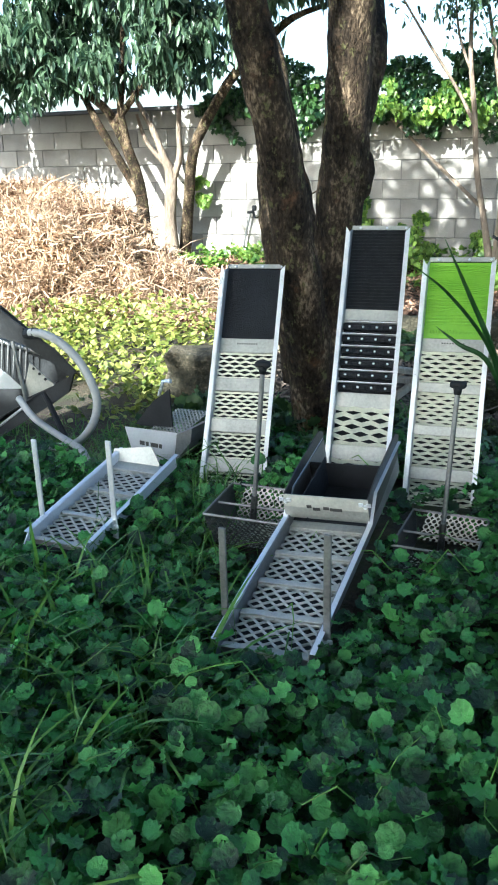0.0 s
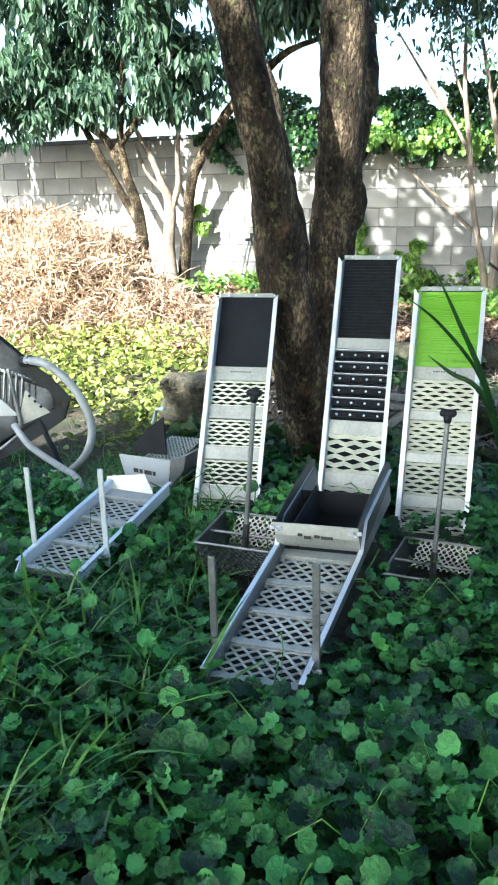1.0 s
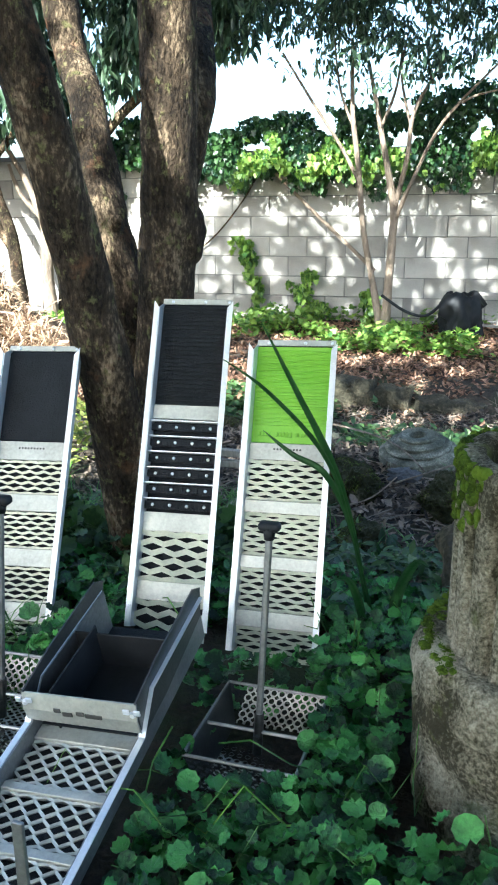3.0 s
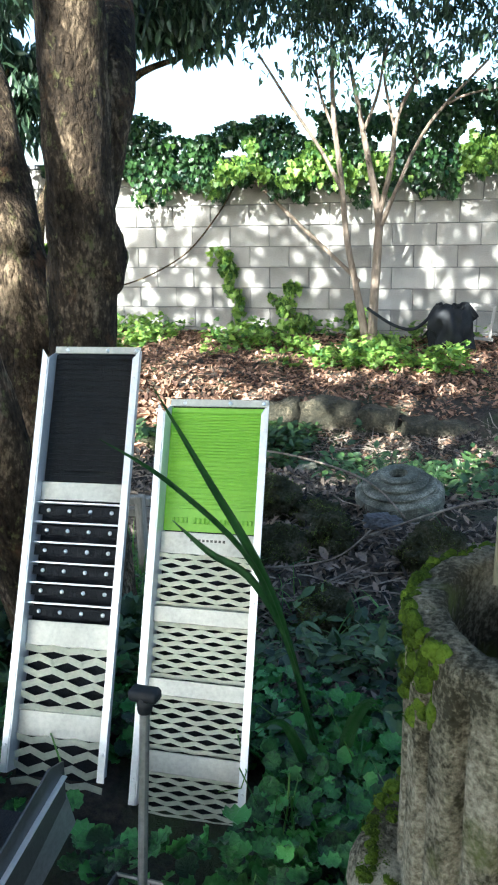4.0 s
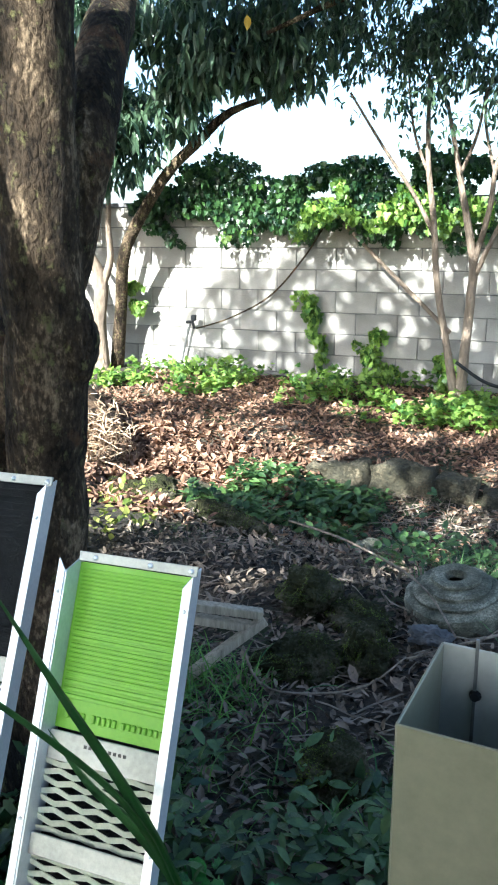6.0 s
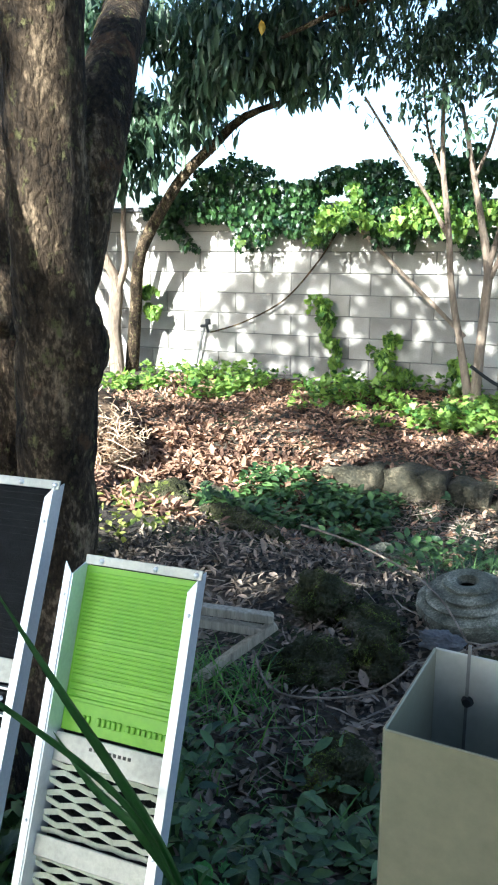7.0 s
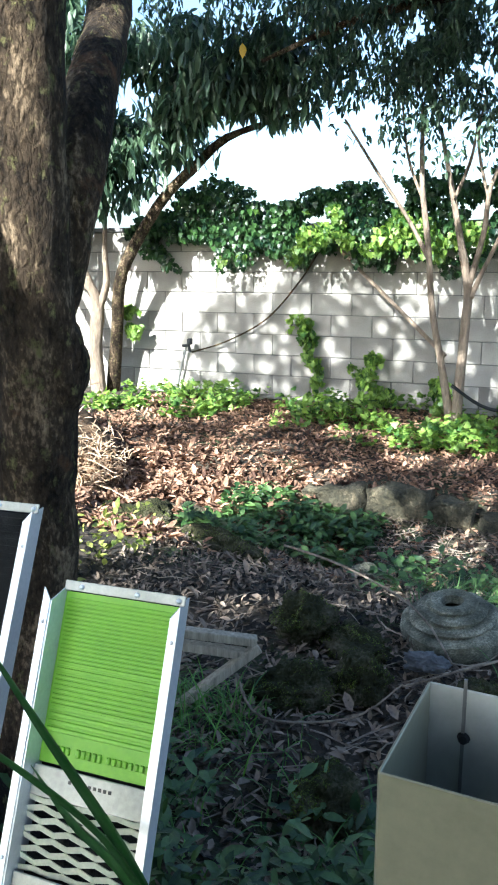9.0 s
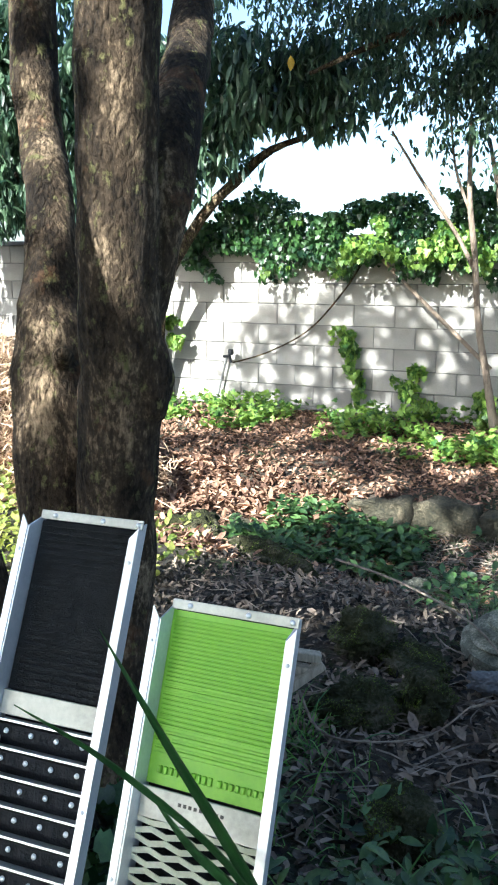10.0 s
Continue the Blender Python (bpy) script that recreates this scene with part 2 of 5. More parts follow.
def box(bm, x0, x1, y0, y1, z0, z1, bevel=0.0, m=None):
    r = bmesh.ops.create_cube(bm, size=1)
    vs = r["verts"]
    t = Matrix.LocRotScale(((x0 + x1) / 2, (y0 + y1) / 2, (z0 + z1) / 2), None, (abs(x1 - x0), abs(y1 - y0), abs(z1 - z0)))
    bmesh.ops.transform(bm, matrix=(m @ t) if m else t, verts=vs)
    if bevel:
        es = list({e for v in vs for e in v.link_edges})
        bmesh.ops.bevel(bm, geom=es, offset=bevel, segments=1, affect='EDGES')
    return vs


def prism(bm, outline, depth, m=Matrix()):
    """A polygon in x, z, given depth along y."""
    a = [bm.verts.new(m @ Vector((x, 0, z))) for x, z in outline]
    b = [bm.verts.new(m @ Vector((x, depth, z))) for x, z in outline]
    bm.faces.new(a)
    bm.faces.new(b[::-1])
    k = len(a)
    for i in range(k):
        bm.faces.new((a[i], b[i], b[(i + 1) % k], a[(i + 1) % k]))


def frame_at(p, q):
    d = (q - p).normalized()
    u = d.cross(Vector((0, 0, 1)) if abs(d.z) < 0.9 else Vector((1, 0, 0))).normalized()
    return d, u, d.cross(u)


def tube(bm, pts, radii, sides=10, rough=0.0, seed=0, cap=True):
    """A tapered tube along points, with an uneven skin."""
    pts = [Vector(p) for p in pts]
    rings = []
    u0 = None
    for i, p in enumerate(pts):
        d = (pts[min(i + 1, len(pts) - 1)] - pts[max(i - 1, 0)]).normalized()
        if u0 is None:
            u0 = d.cross(Vector((0, 0, 1)) if abs(d.z) < 0.9 else Vector((1, 0, 0))).normalized()
        u0 = (u0 - d * u0.dot(d)).normalized()
        v0 = d.cross(u0)
        ring = []
        for k in range(sides):
            a = 2 * math.pi * k / sides
            w = u0 * math.cos(a) + v0 * math.sin(a)
            r = radii[i]
            if rough:
                r *= 1 + rough * noise.noise((p + w * 0.1) * 9 + Vector((seed, 0, 0))) + 0.5 * rough * noise.noise((p * 0.6 + w * 0.1) * 40)
            ring.append(bm.verts.new(p + w * r))
        rings.append(ring)
    for a, b in zip(rings, rings[1:]):
        for k in range(sides):
            bm.faces.new((a[k], a[(k + 1) % sides], b[(k + 1) % sides], b[k]))
    if cap:
        bm.faces.new(rings[0][::-1])
        bm.faces.new(rings[-1])


def spline(pts, n):
    """Points along a smooth line through the given ones (x, y, z, radius)."""
    P = np.array(pts, float)
    out = []
    k = len(P)
    for s in np.linspace(0, k - 1 - 1e-6, n):
        i = int(s)
        t = s - i
        p0, p1, p2, p3 = P[max(i - 1, 0)], P[i], P[min(i + 1, k - 1)], P[min(i + 2, k - 1)]
        out.append(0.5 * (2 * p1 + (p2 - p0) * t + (2 * p0 - 5 * p1 + 4 * p2 - p3) * t * t + (3 * p1 - p0 - 3 * p2 + p3) * t ** 3))
    return np.array(out)


def limb(bm, pts, n=24, sides=14, rough=0.12, seed=0):
    s = spline(pts, n)
    tube(bm, [tuple(p[:3]) for p in s], [p[3] for p in s], sides, rough, seed)


def lathe(bm, profile, sides=40, m=Matrix(), wobble=0.0):
    rings = []
    for r, z in profile:
        ring = []
        for k in range(sides):
            a = 2 * math.pi * k / sides
            p = Vector((r * math.cos(a), r * math.sin(a), z))
            if wobble:
                f = 1 + wobble * noise.noise(p * 14) + 0.5 * wobble * noise.noise(p * 45)
                p = Vector((p.x * f, p.y * f, p.z + wobble * 0.1 * noise.noise(p * 20)))
            ring.append(bm.verts.new(m @ p))
        rings.append(ring)
    for a, b in zip(rings, rings[1:]):
        for k in range(sides):
            bm.faces.new((a[k], a[(k + 1) % sides], b[(k + 1) % sides], b[k]))
    return rings


rng = np.random.default_rng(7)


def scatter(name, base, faces, pos, rot, size, material):
    """Many small alike leaves in one mesh: pos (N,3), rot (N,3,3), size (N,)."""
    base = np.array(base, float)
    n, k = len(pos), len(base)
    v = np.einsum("nij,kj->nki", rot, base) * size[:, None, None] + pos[:, None, :]
    loops, starts, at = [], [], 0
    for f in faces:
        loops.append(f)
    lens = [len(f) for f in faces]
    flat = np.array([i for f in faces for i in f])
    per = len(flat)
    allf = (flat[None, :] + (np.arange(n) * k)[:, None]).ravel()
    st = np.concatenate([[0], np.cumsum(lens)[:-1]])
    allst = (st[None, :] + (np.arange(n) * per)[:, None]).ravel()
    me = bpy.data.meshes.new(name)
    me.vertices.add(n * k)
    me.vertices.foreach_set("co", v.ravel())
    me.loops.add(n * per)
    me.loops.foreach_set("vertex_index", allf.astype(np.int32))
    me.polygons.add(n * len(faces))
    me.polygons.foreach_set("loop_start", allst.astype(np.int32))
    me.polygons.foreach_set("loop_total", np.tile(lens, n).astype(np.int32))
    me.update(calc_edges=True)
    me.validate()
    me.polygons.foreach_set("use_smooth", np.ones(n * len(faces), bool))
    me.materials.append(material)
    return new(name, me)


def turns(yaw, pitch, roll):
    """Rotations Rz(yaw) Rx(pitch) Ry(roll) for arrays of radians."""
    cy, sy, cp, sp, cr, sr = np.cos(yaw), np.sin(yaw), np.cos(pitch), np.sin(pitch), np.cos(roll), np.sin(roll)
    z, o = np.zeros_like(yaw), np.ones_like(yaw)
    A = np.stack([np.stack([cy, -sy, z], -1), np.stack([sy, cy, z], -1), np.stack([z, z, o], -1)], -2)
    B = np.stack([np.stack([o, z, z], -1), np.stack([z, cp, -sp], -1), np.stack([z, sp, cp], -1)], -2)
    C = np.stack([np.stack([cr, z, sr], -1), np.stack([z, o, z], -1), np.stack([-sr, z, cr], -1)], -2)
    return A @ B @ C


# Leaf shapes lie in x, y with the stalk at the origin and the tip along +y
def round_leaf():
    v, k = [(0, 0.1, -0.13)], 16
    for i in range(k + 1):
        a = radians(-90 + 16 + 328 * i / k)
        r = 0.5 * (1 + 0.035 * (-1) ** i)
        v.append((r * math.cos(a) * 1.05, 0.42 + r * math.sin(a) * 0.95, 0.075 * (-1) ** i + 0.06 * math.sin(a * 2)))
    return v, [(0, i, i + 1) for i in range(1, k + 1)]


def lance_leaf(w=0.26, fold=0.06):
    prof = [(0.0, 0.02), (0.25, 0.8), (0.5, 1.0), (0.78, 0.66), (1.0, 0.0)]
    v, f = [], []
    for y, s in prof:
        droop = -0.18 * y * y
        v += [(-w / 2 * s, y, droop + fold * s), (0, y, droop), (w / 2 * s, y, droop + fold * s)]
    for i in range(len(prof) - 1):
        a = 3 * i
        f += [(a, a + 1, a + 4, a + 3), (a + 1, a + 2, a + 5, a + 4)]
    return v, f


def ivy_leaf():
    o = [(0, 0), (0.32, -0.08), (0.52, 0.2), (0.3, 0.36), (0.38, 0.66), (0.14, 0.68), (0, 1.0), (-0.14, 0.68), (-0.38, 0.66), (-0.3, 0.36), (-0.52, 0.2), (-0.32, -0.08)]
    v = [(0, 0.36, 0.05)] + [(x, y, -0.06 * abs(x) * 2) for x, y in o]
    return v, [(0, i, i % 12 + 1) for i in range(1, 13)]


def oval_leaf():
    v = [(0, 0, 0), (0.22, 0.25, 0.05), (0.28, 0.5, 0.06), (0.16, 0.8, 0.0), (0, 1, -0.1), (-0.16, 0.8, 0.0), (-0.28, 0.5, 0.06), (-0.22, 0.25, 0.05), (0, 0.5, 0)]
    return v, [(8, i, (i + 1) % 8) for i in range(8)]


def dry_leaf_shape():
    v = [(0, 0, 0), (0.2, 0.3, 0.13), (0.16, 0.7, 0.16), (0, 1, 0.05), (-0.18, 0.66, 0.14), (-0.2, 0.3, 0.1), (0, 0.5, 0.0)]
    return v, [(6, i, (i + 1) % 6) for i in range(6)]


def blade_shape():
    v, f = [], []
    for i in range(6):
        y = i / 5
        w = 0.014 * (1 - y ** 2.2) + 0.001
        v += [(-w, y * (1 - 0.25 * y), -0.5 * y ** 2.4 + 0), (w, y * (1 - 0.25 * y), -0.5 * y ** 2.4)]
    for i in range(5):
        a = 2 * i
        f.append((a, a + 1, a + 3, a + 2))
    return v, f


# ---- ground ----
GY = [-60, 1.8, 2.3, 2.75, 3.2, 4.0, 4.6, 5.3, 6.1, 6.35, 8.5, 14, 60]
GZ = [0.33, 0.33, 0.22, 0.13, 0.09, 0.09, -0.03, -0.24, -0.2, -0.05, 0.16, 0.2, 0.2]


def soil(x, y):
    h = float(np.interp(y, GY, GZ))
    left = min(1.0, max(0.0, (-1.0 - x) / 1.2))
    h += left * max(0.0, float(np.interp(y, [1.8, 3.2, 5.0, 7.0, 8.5], [0, 0.0, 0.2, 0.12, 0.0])))
    h -= 0.13 * min(1.0, max(0.0, (-1.08 - x) / 0.25)) * min(1.0, max(0.0, (y - 1.45) / 0.3)) * min(1.0, max(0.0, (3.2 - y) / 1.0))
    h += 0.035 * noise.noise(Vector((x * 1.3, y * 1.3, 3))) + 0.015 * noise.noise(Vector((x * 5, y * 5, 9)))
    return h


def soil_at(xs, ys):
    return np.array([soil(float(a), float(b)) for a, b in zip(xs, ys)])


def build_ground():
    xs = np.concatenate([[-400, -120, -40, -18, -10], np.arange(-7.5, 4.01, 0.125), [6, 10, 20, 60, 200, 400]])
    ys = np.concatenate([[-400, -100, -30, -12, -6], np.arange(-3, 9.01, 0.125), [11, 15, 25, 60, 150, 400]])
    v = [(x, y, soil(x, y)) for y in ys for x in xs]
    nx = len(xs)
    f = [(j * nx + i, j * nx + i + 1, (j + 1) * nx + i + 1, (j + 1) * nx + i) for j in range(len(ys) - 1) for i in range(nx - 1)]
    me = bpy.data.meshes.new("ground")
    me.from_pydata(v, [], f)
    me.polygons.foreach_set("use_smooth", [True] * len(f))
    me.materials.append(M_SOIL)
    tagged(new("ground", me), "dark damp garden soil falling away and rising to a wall", "ground", kind="structure")


build_ground()

# ---- block wall ----
WALL_Y, WALL_X0, WALL_X1 = 8.5, -8.3, 4.4


def build_wall():
    w = thing("wall_north", label="pale grey concrete block garden wall with open joints", category="wall", kind="structure")
    bm = bmesh.new()
    box(bm, WALL_X0, WALL_X1, WALL_Y + 0.012, WALL_Y + 0.19, -0.2, 1.795)
    part("mortar_core", bm, M_MORTAR, w, "grey mortar behind the joints")
    meshes = []
    for k in range(5):
        rnd = random.Random(k)
        bm = bmesh.new()
        box(bm, -0.1965, 0.1965, 0, 0.1, -0.0965, 0.0965, 0.005)
        for vv in bm.verts:
            vv.co += Vector([rnd.uniform(-0.0015, 0.0015) for _ in range(3)])
        meshes.append(finish("block", bm, M_BLOCK))
    rnd = random.Random(3)
    n = 0
    for row in range(9):
        z = 0.1 + 0.2 * row
        # joints fall on multiples of 0.4 in even courses, half a block off in odd ones
        off = 0.2 if row % 2 else 0.0
        x = math.ceil((WALL_X0 - off) / 0.4) * 0.4 + off
        while x < WALL_X1 - 0.3 and n < 298:
            dy = rnd.uniform(-0.003, 0.003)
            shared("block", meshes[rnd.randrange(5)], w, pose(x + 0.2, WALL_Y + dy, z + rnd.uniform(-0.0015, 0.0015), rnd.uniform(-0.3, 0.3), 0, rnd.uniform(-0.3, 0.3)))
            x += 0.4
            n += 1
    bm = bmesh.new()
    box(bm, WALL_X0, WALL_X1, WALL_Y - 0.02, WALL_Y + 0.21, 1.802, 1.845, 0.006)
    part("coping", bm, M_COPING, w, "dark flat coping strip")


build_wall()


# ---- sluice boxes ----
M_STEEL_DARK = mat("dark_steel", (0.05, 0.052, 0.05), (0.13, 0.132, 0.125), 8, 0.4, metal=0.7, bump=0.1, fine=120)

def expanded(bm, x0, x1, z0, z1, cw, ch, strand, y, tilt=0.45, thick=0.0025, amp=0.21):
    """Expanded metal: crossing zigzag strands that meet in knuckles, each strand a tilted flat bar."""
    rows = max(1, round((z1 - z0) / ch))
    ch = (z1 - z0) / rows
    cols = max(2, round((x1 - x0) / (cw / 2)))
    st = (x1 - x0) / cols
    for j in range(rows + 1):
        zc = z0 + j * ch
        for i in range(cols):
            s = 1 if (i + j) % 2 == 0 else -1
            za, zb = zc - s * ch * amp, zc + s * ch * amp
            za, zb = min(max(za, z0), z1), min(max(zb, z0), z1)
            xa, xb = x0 + i * st, x0 + (i + 1) * st
            d = Vector((xb - xa, 0, zb - za))
            u = Vector((-d.z, 0, d.x)).normalized() * strand / 2
            up = Vector((0, -tilt * strand, 0))
            a, b = Vector((xa, y, za)), Vector((xb, y, zb))
            e = d.normalized() * strand * 0.25
            q = [a - e - u, b + e - u, b + e + u + up, a - e + u + up]
            back = Vector((0, thick, 0))
            vs = [bm.verts.new(p) for p in q] + [bm.verts.new(p + back) for p in q]
            for f in ((0, 1, 2, 3), (7, 6, 5, 4), (0, 4, 5, 1), (1, 5, 6, 2), (2, 6, 7, 3), (3, 7, 4, 0)):
                bm.faces.new([vs[k] for k in f])


def rail_mesh(side, w, length, depth):
    bm = bmesh.new()
    x = side * (w / 2 - 0.0115)
    xi = x - side * 0.0025
    # upright wall with a slanting top end
    a = [(0, 0), (0, length - 0.028), (depth, length), (depth, 0)]
    vo = [bm.verts.new((x, y, z)) for y, z in a]
    vi = [bm.verts.new((xi, y, z)) for y, z in a]
    bm.faces.new(vo)
    bm.faces.new(vi[::-1])
    for i in range(4):
        bm.faces.new((vo[i], vi[i], vi[(i + 1) % 4], vo[(i + 1) % 4]))
    # turned flange
    xf = side * w / 2
    prof = [(x, 0.0), (x, length - 0.028), (xf, length - 0.012), (xf, 0.0)]
    fr = [bm.verts.new((px, -0.0022, pz)) for px, pz in prof]
    bk = [bm.verts.new((px, 0.0004, pz)) for px, pz in prof]
    bm.faces.new(fr)
    bm.faces.new(bk[::-1])
    for i in range(4):
        bm.faces.new((fr[i], bk[i], bk[(i + 1) % 4], fr[(i + 1) % 4]))
    return bm


def disc(bm, x, y, z, r, h, sides=10):
    """A small rivet or bolt head that stands towards -y."""
    a = [bm.verts.new((x + r * math.cos(2 * math.pi * k / sides), y, z + r * math.sin(2 * math.pi * k / sides))) for k in range(sides)]
    b = [bm.verts.new((x + 0.7 * r * math.cos(2 * math.pi * k / sides), y - h, z + 0.7 * r * math.sin(2 * math.pi * k / sides))) for k in range(sides)]
    bm.faces.new(b)
    for k in range(sides):
        bm.faces.new((a[k], a[(k + 1) % sides], b[(k + 1) % sides], b[k]))


rivet_bm = bmesh.new()
disc(rivet_bm, 0, 0, 0, 0.0042, 0.0025)
RIVET = finish("rivet", rivet_bm, M_ALU, True)


def sluice(m, w, length, mat_len, bars, cell, label, mat_kind, riffles=0, group="sluice boxes leaning on the tree", strand=0.0052):
    """A sluice that stands on its end: x across, z along it, +y into its depth. bars: distances from the top of (start, end, wide plate or bar)."""
    s = thing("sluice_box", m, label, "sluice box", group)
    depth = 0.045
    for side in (-1, 1):
        r = part("side_rail", rail_mesh(side, w, length, depth), M_ALU, s)
        for k in (0.06, 0.5, 0.92):
            shared("rivet", RIVET, r, pose(side * (w / 2 - 0.006), -0.0023, length * k) @ Matrix.Scale(0.7, 4))
    bm = bmesh.new()
    box(bm, -w / 2 + 0.0125, w / 2 - 0.0125, depth - 0.004, depth - 0.001, -0.012, length - 0.002)
    part("base_tray", bm, M_RUBBER, s, "dark matting below the riffles")
    bm = bmesh.new()
    box(bm, -w / 2 + 0.014, w / 2 - 0.008, depth - 0.02, depth - 0.0165, length - 0.0125, length + 0.0015, 0.0008)
    lip = part("end_lip", bm, M_ALU_DULL, s)
    for k in (-0.3, 0.12, 0.42):
        shared("rivet", RIVET, lip, pose(k * w, depth - 0.0203, length - 0.006, 0, 0, 0))
    # mat
    zt, zb = length - 0.014, length - mat_len
    xl, xr = -w / 2 + 0.0145, w / 2 - 0.0145
    if mat_kind == "flat":
        bm = bmesh.new()
        box(bm, xl, xr, depth - 0.014, depth - 0.006, zb, zt, 0.002)
        part("mat", bm, M_RUBBER, s, "smooth black rubber mat")
    elif mat_kind == "black":
        bm = bmesh.new()
        box(bm, xl, xr, depth - 0.012, depth - 0.006, zb, zt)
        base = part("mat", bm, M_RUBBER_RIB, s, "black ribbed rubber mat with a coarse nap")
        bm = bmesh.new()
        n = int((zt - zb) / 0.0105)
        for k in range(n):
            z = zb + (k + 0.5) * (zt - zb) / n
            nx = 16
            for i in range(nx):
                xa = xl + 0.003 + (xr - xl - 0.006) * i / nx
                xb = xl + 0.003 + (xr - xl - 0.006) * (i + 1) / nx
                box(bm, xa, xb, depth - 0.0155 - 0.002 * random.random(), depth - 0.011, z - 0.0032 + 0.001 * random.random(), z + 0.0018 + 0.0015 * random.random())
        tagged(part("nap", bm, M_RUBBER_RIB, base), kind="stuff")
    else:
        bm = bmesh.new()
        box(bm, xl, xr, depth - 0.013, depth - 0.006, zb, zt)
        ribs = [bm]
        top = zt - 0.006
        spans = [(0.004, 0.09, 0.0058), (0.092, 0.11, 0.009), (0.11, 0.15, 0.0064), (0.152, 0.186, 0.0095)]
        for a, b, pitch in spans:
            if pitch:
                z = top - a
                while z > top - b:
                    ribs.append(bmesh.new())
                    box(ribs[-1], xl + 0.004, xr - 0.001, depth - 0.0155, depth - 0.012, z - pitch * 0.34, z + pitch * 0.34, 0.0012)
                    z -= pitch
            else:
                ribs.append(bmesh.new())
                box(ribs[-1], xl + 0.004, xr - 0.001, depth - 0.0165, depth - 0.012, top - b + 0.003, top - a - 0.003, 0.0015)
        green = part("mat", ribs.pop(0), M_GREEN, s, "bright lime green ribbed rubber mat")
        for q in ribs:
            part("rib", q, M_GREEN, green)
        # a raised maker's mark as plain bars
        zc = zb + 0.02
        for a, b, h in ((-0.076, -0.042, 0.0105), (-0.034, 0.004, 0.0115), (0.014, 0.078, 0.0095)):
            x = a
            while x < b - 0.003:
                bm = bmesh.new()
                box(bm, x, x + 0.0062, depth - 0.0165, depth - 0.0125, zc - h / 2, zc + h / 2, 0.0012)
                part("raised_bar", bm, M_GREEN, green)
                x += 0.0085
    # plates and bars
    prev = None
    for k, (a, b, kind) in enumerate(bars):
        bm = bmesh.new()
        z0, z1 = length - b, length - a
        y0 = depth - 0.03 if kind == "bar" else depth - 0.022
        box(bm, xl, xr, y0, y0 + 0.003, z0, z1, 0.001)
        # turned lower edge
        box(bm, xl, xr, y0 + 0.003, depth - 0.006, z0 + 0.001, z0 + 0.0045)
        p = part("cross_plate" if kind != "bar" else "cross_bar", bm, M_ALU_DULL, s)
        if kind == "mark":
            bm = bmesh.new()
            for i in range(9):
                box(bm, -0.034 + i * 0.0078, -0.0295 + i * 0.0078, y0 - 0.0006, y0, (z0 + z1) / 2 + 0.004, (z0 + z1) / 2 + 0.0085)
            part("printed_mark", bm, M_INK, p, "small dark printed bars")
        if prev is not None and a - prev > 0.03 and not (riffles and k == 1):
            bm = bmesh.new()
            expanded(bm, xl, xr, length - a + 0.002, length - prev - 0.003, cell[0], cell[1], strand, depth - 0.018)
            part("expanded_mesh", bm, M_MESH_WHITE, s, "pale diamond expanded metal")
        if riffles and k == 1:
            pitch = (a - prev) / riffles
            for i in range(riffles):
                zc = length - prev - (i + 0.55) * pitch
                bm = bmesh.new()
                box(bm, xl, xr, depth - 0.024, depth - 0.012, zc - 0.0085, zc + 0.009)
                bmesh.ops.subdivide_edges(bm, edges=[q for q in bm.edges if abs(q.verts[0].co.x - q.verts[1].co.x) > 0.05], cuts=23)
                for q in bm.verts:
                    q.co.y += 0.0022 * math.sin(q.co.x * 190 + i) * (1 if q.co.z < zc else 0.2)
                    q.co.z += 0.0012 * math.sin(q.co.x * 140 + 2 * i) * (1 if q.co.z < zc else 0)
                rf = part("riffle", bm, M_RUBBER, s, "black rubber riffle flap")
                bm = bmesh.new()
                box(bm, xl, xr, depth - 0.032, depth - 0.012, zc + 0.0135, zc + 0.0165)
                part("riffle_strip", bm, M_ALU, rf, "bright metal strip")
                for q in range(4):
                    shared("rivet", RIVET, rf, pose(xl + (xr - xl) * (q + 0.5) / 4, depth - 0.0265, zc))
        prev = b
    if length - prev > -0.03:
        bm = bmesh.new()
        expanded(bm, xl, xr, -0.02, length - prev - 0.003, cell[0], cell[1], strand, depth - 0.018)
        part("expanded_mesh", bm, M_MESH_WHITE, s, "pale diamond expanded metal")
    return s


def stand(x, y, z, yaw, lean, tilt):
    return Matrix.Translation((x, y, z)) @ Matrix.Rotation(radians(yaw), 4, 'Z') @ Matrix.Rotation(radians(-lean), 4, 'X') @ Matrix.Rotation(radians(tilt), 4, 'Y')


sluice(stand(-0.313, 1.640, 0.389, 6.15, 25.4, 0.0), 0.197, 0.797, 0.267, [(0.267, 0.302, "plate"), (0.528, 0.574, "plate"), (0.69, 0.735, "plate")], (0.056, 0.0235),
       "tall aluminium sluice box with black mat and riffles", "black", riffles=6, strand=0.0128)
sluice(stand(-0.067, 1.659, 0.353, 0.9, 23.2, -1.6), 0.212, 0.728, 0.245, [(0.247, 0.287, "mark"), (0.382, 0.411, "bar"), (0.51, 0.539, "bar"), (0.635, 0.672, "bar")], (0.048, 0.0122),
       "aluminium sluice box with a lime green ribbed mat standing on end", "green", strand=0.0082)
sluice(stand(-0.682, 1.557, 0.364, 8.15, 29.0, -0.5), 0.212, 0.717, 0.248, [(0.25, 0.297, "mark"), (0.383, 0.425, "bar"), (0.515, 0.558, "bar"), (0.642, 0.685, "bar")], (0.036, 0.0125),
       "aluminium sluice box with a smooth black mat standing on end", "flat", strand=0.0057)


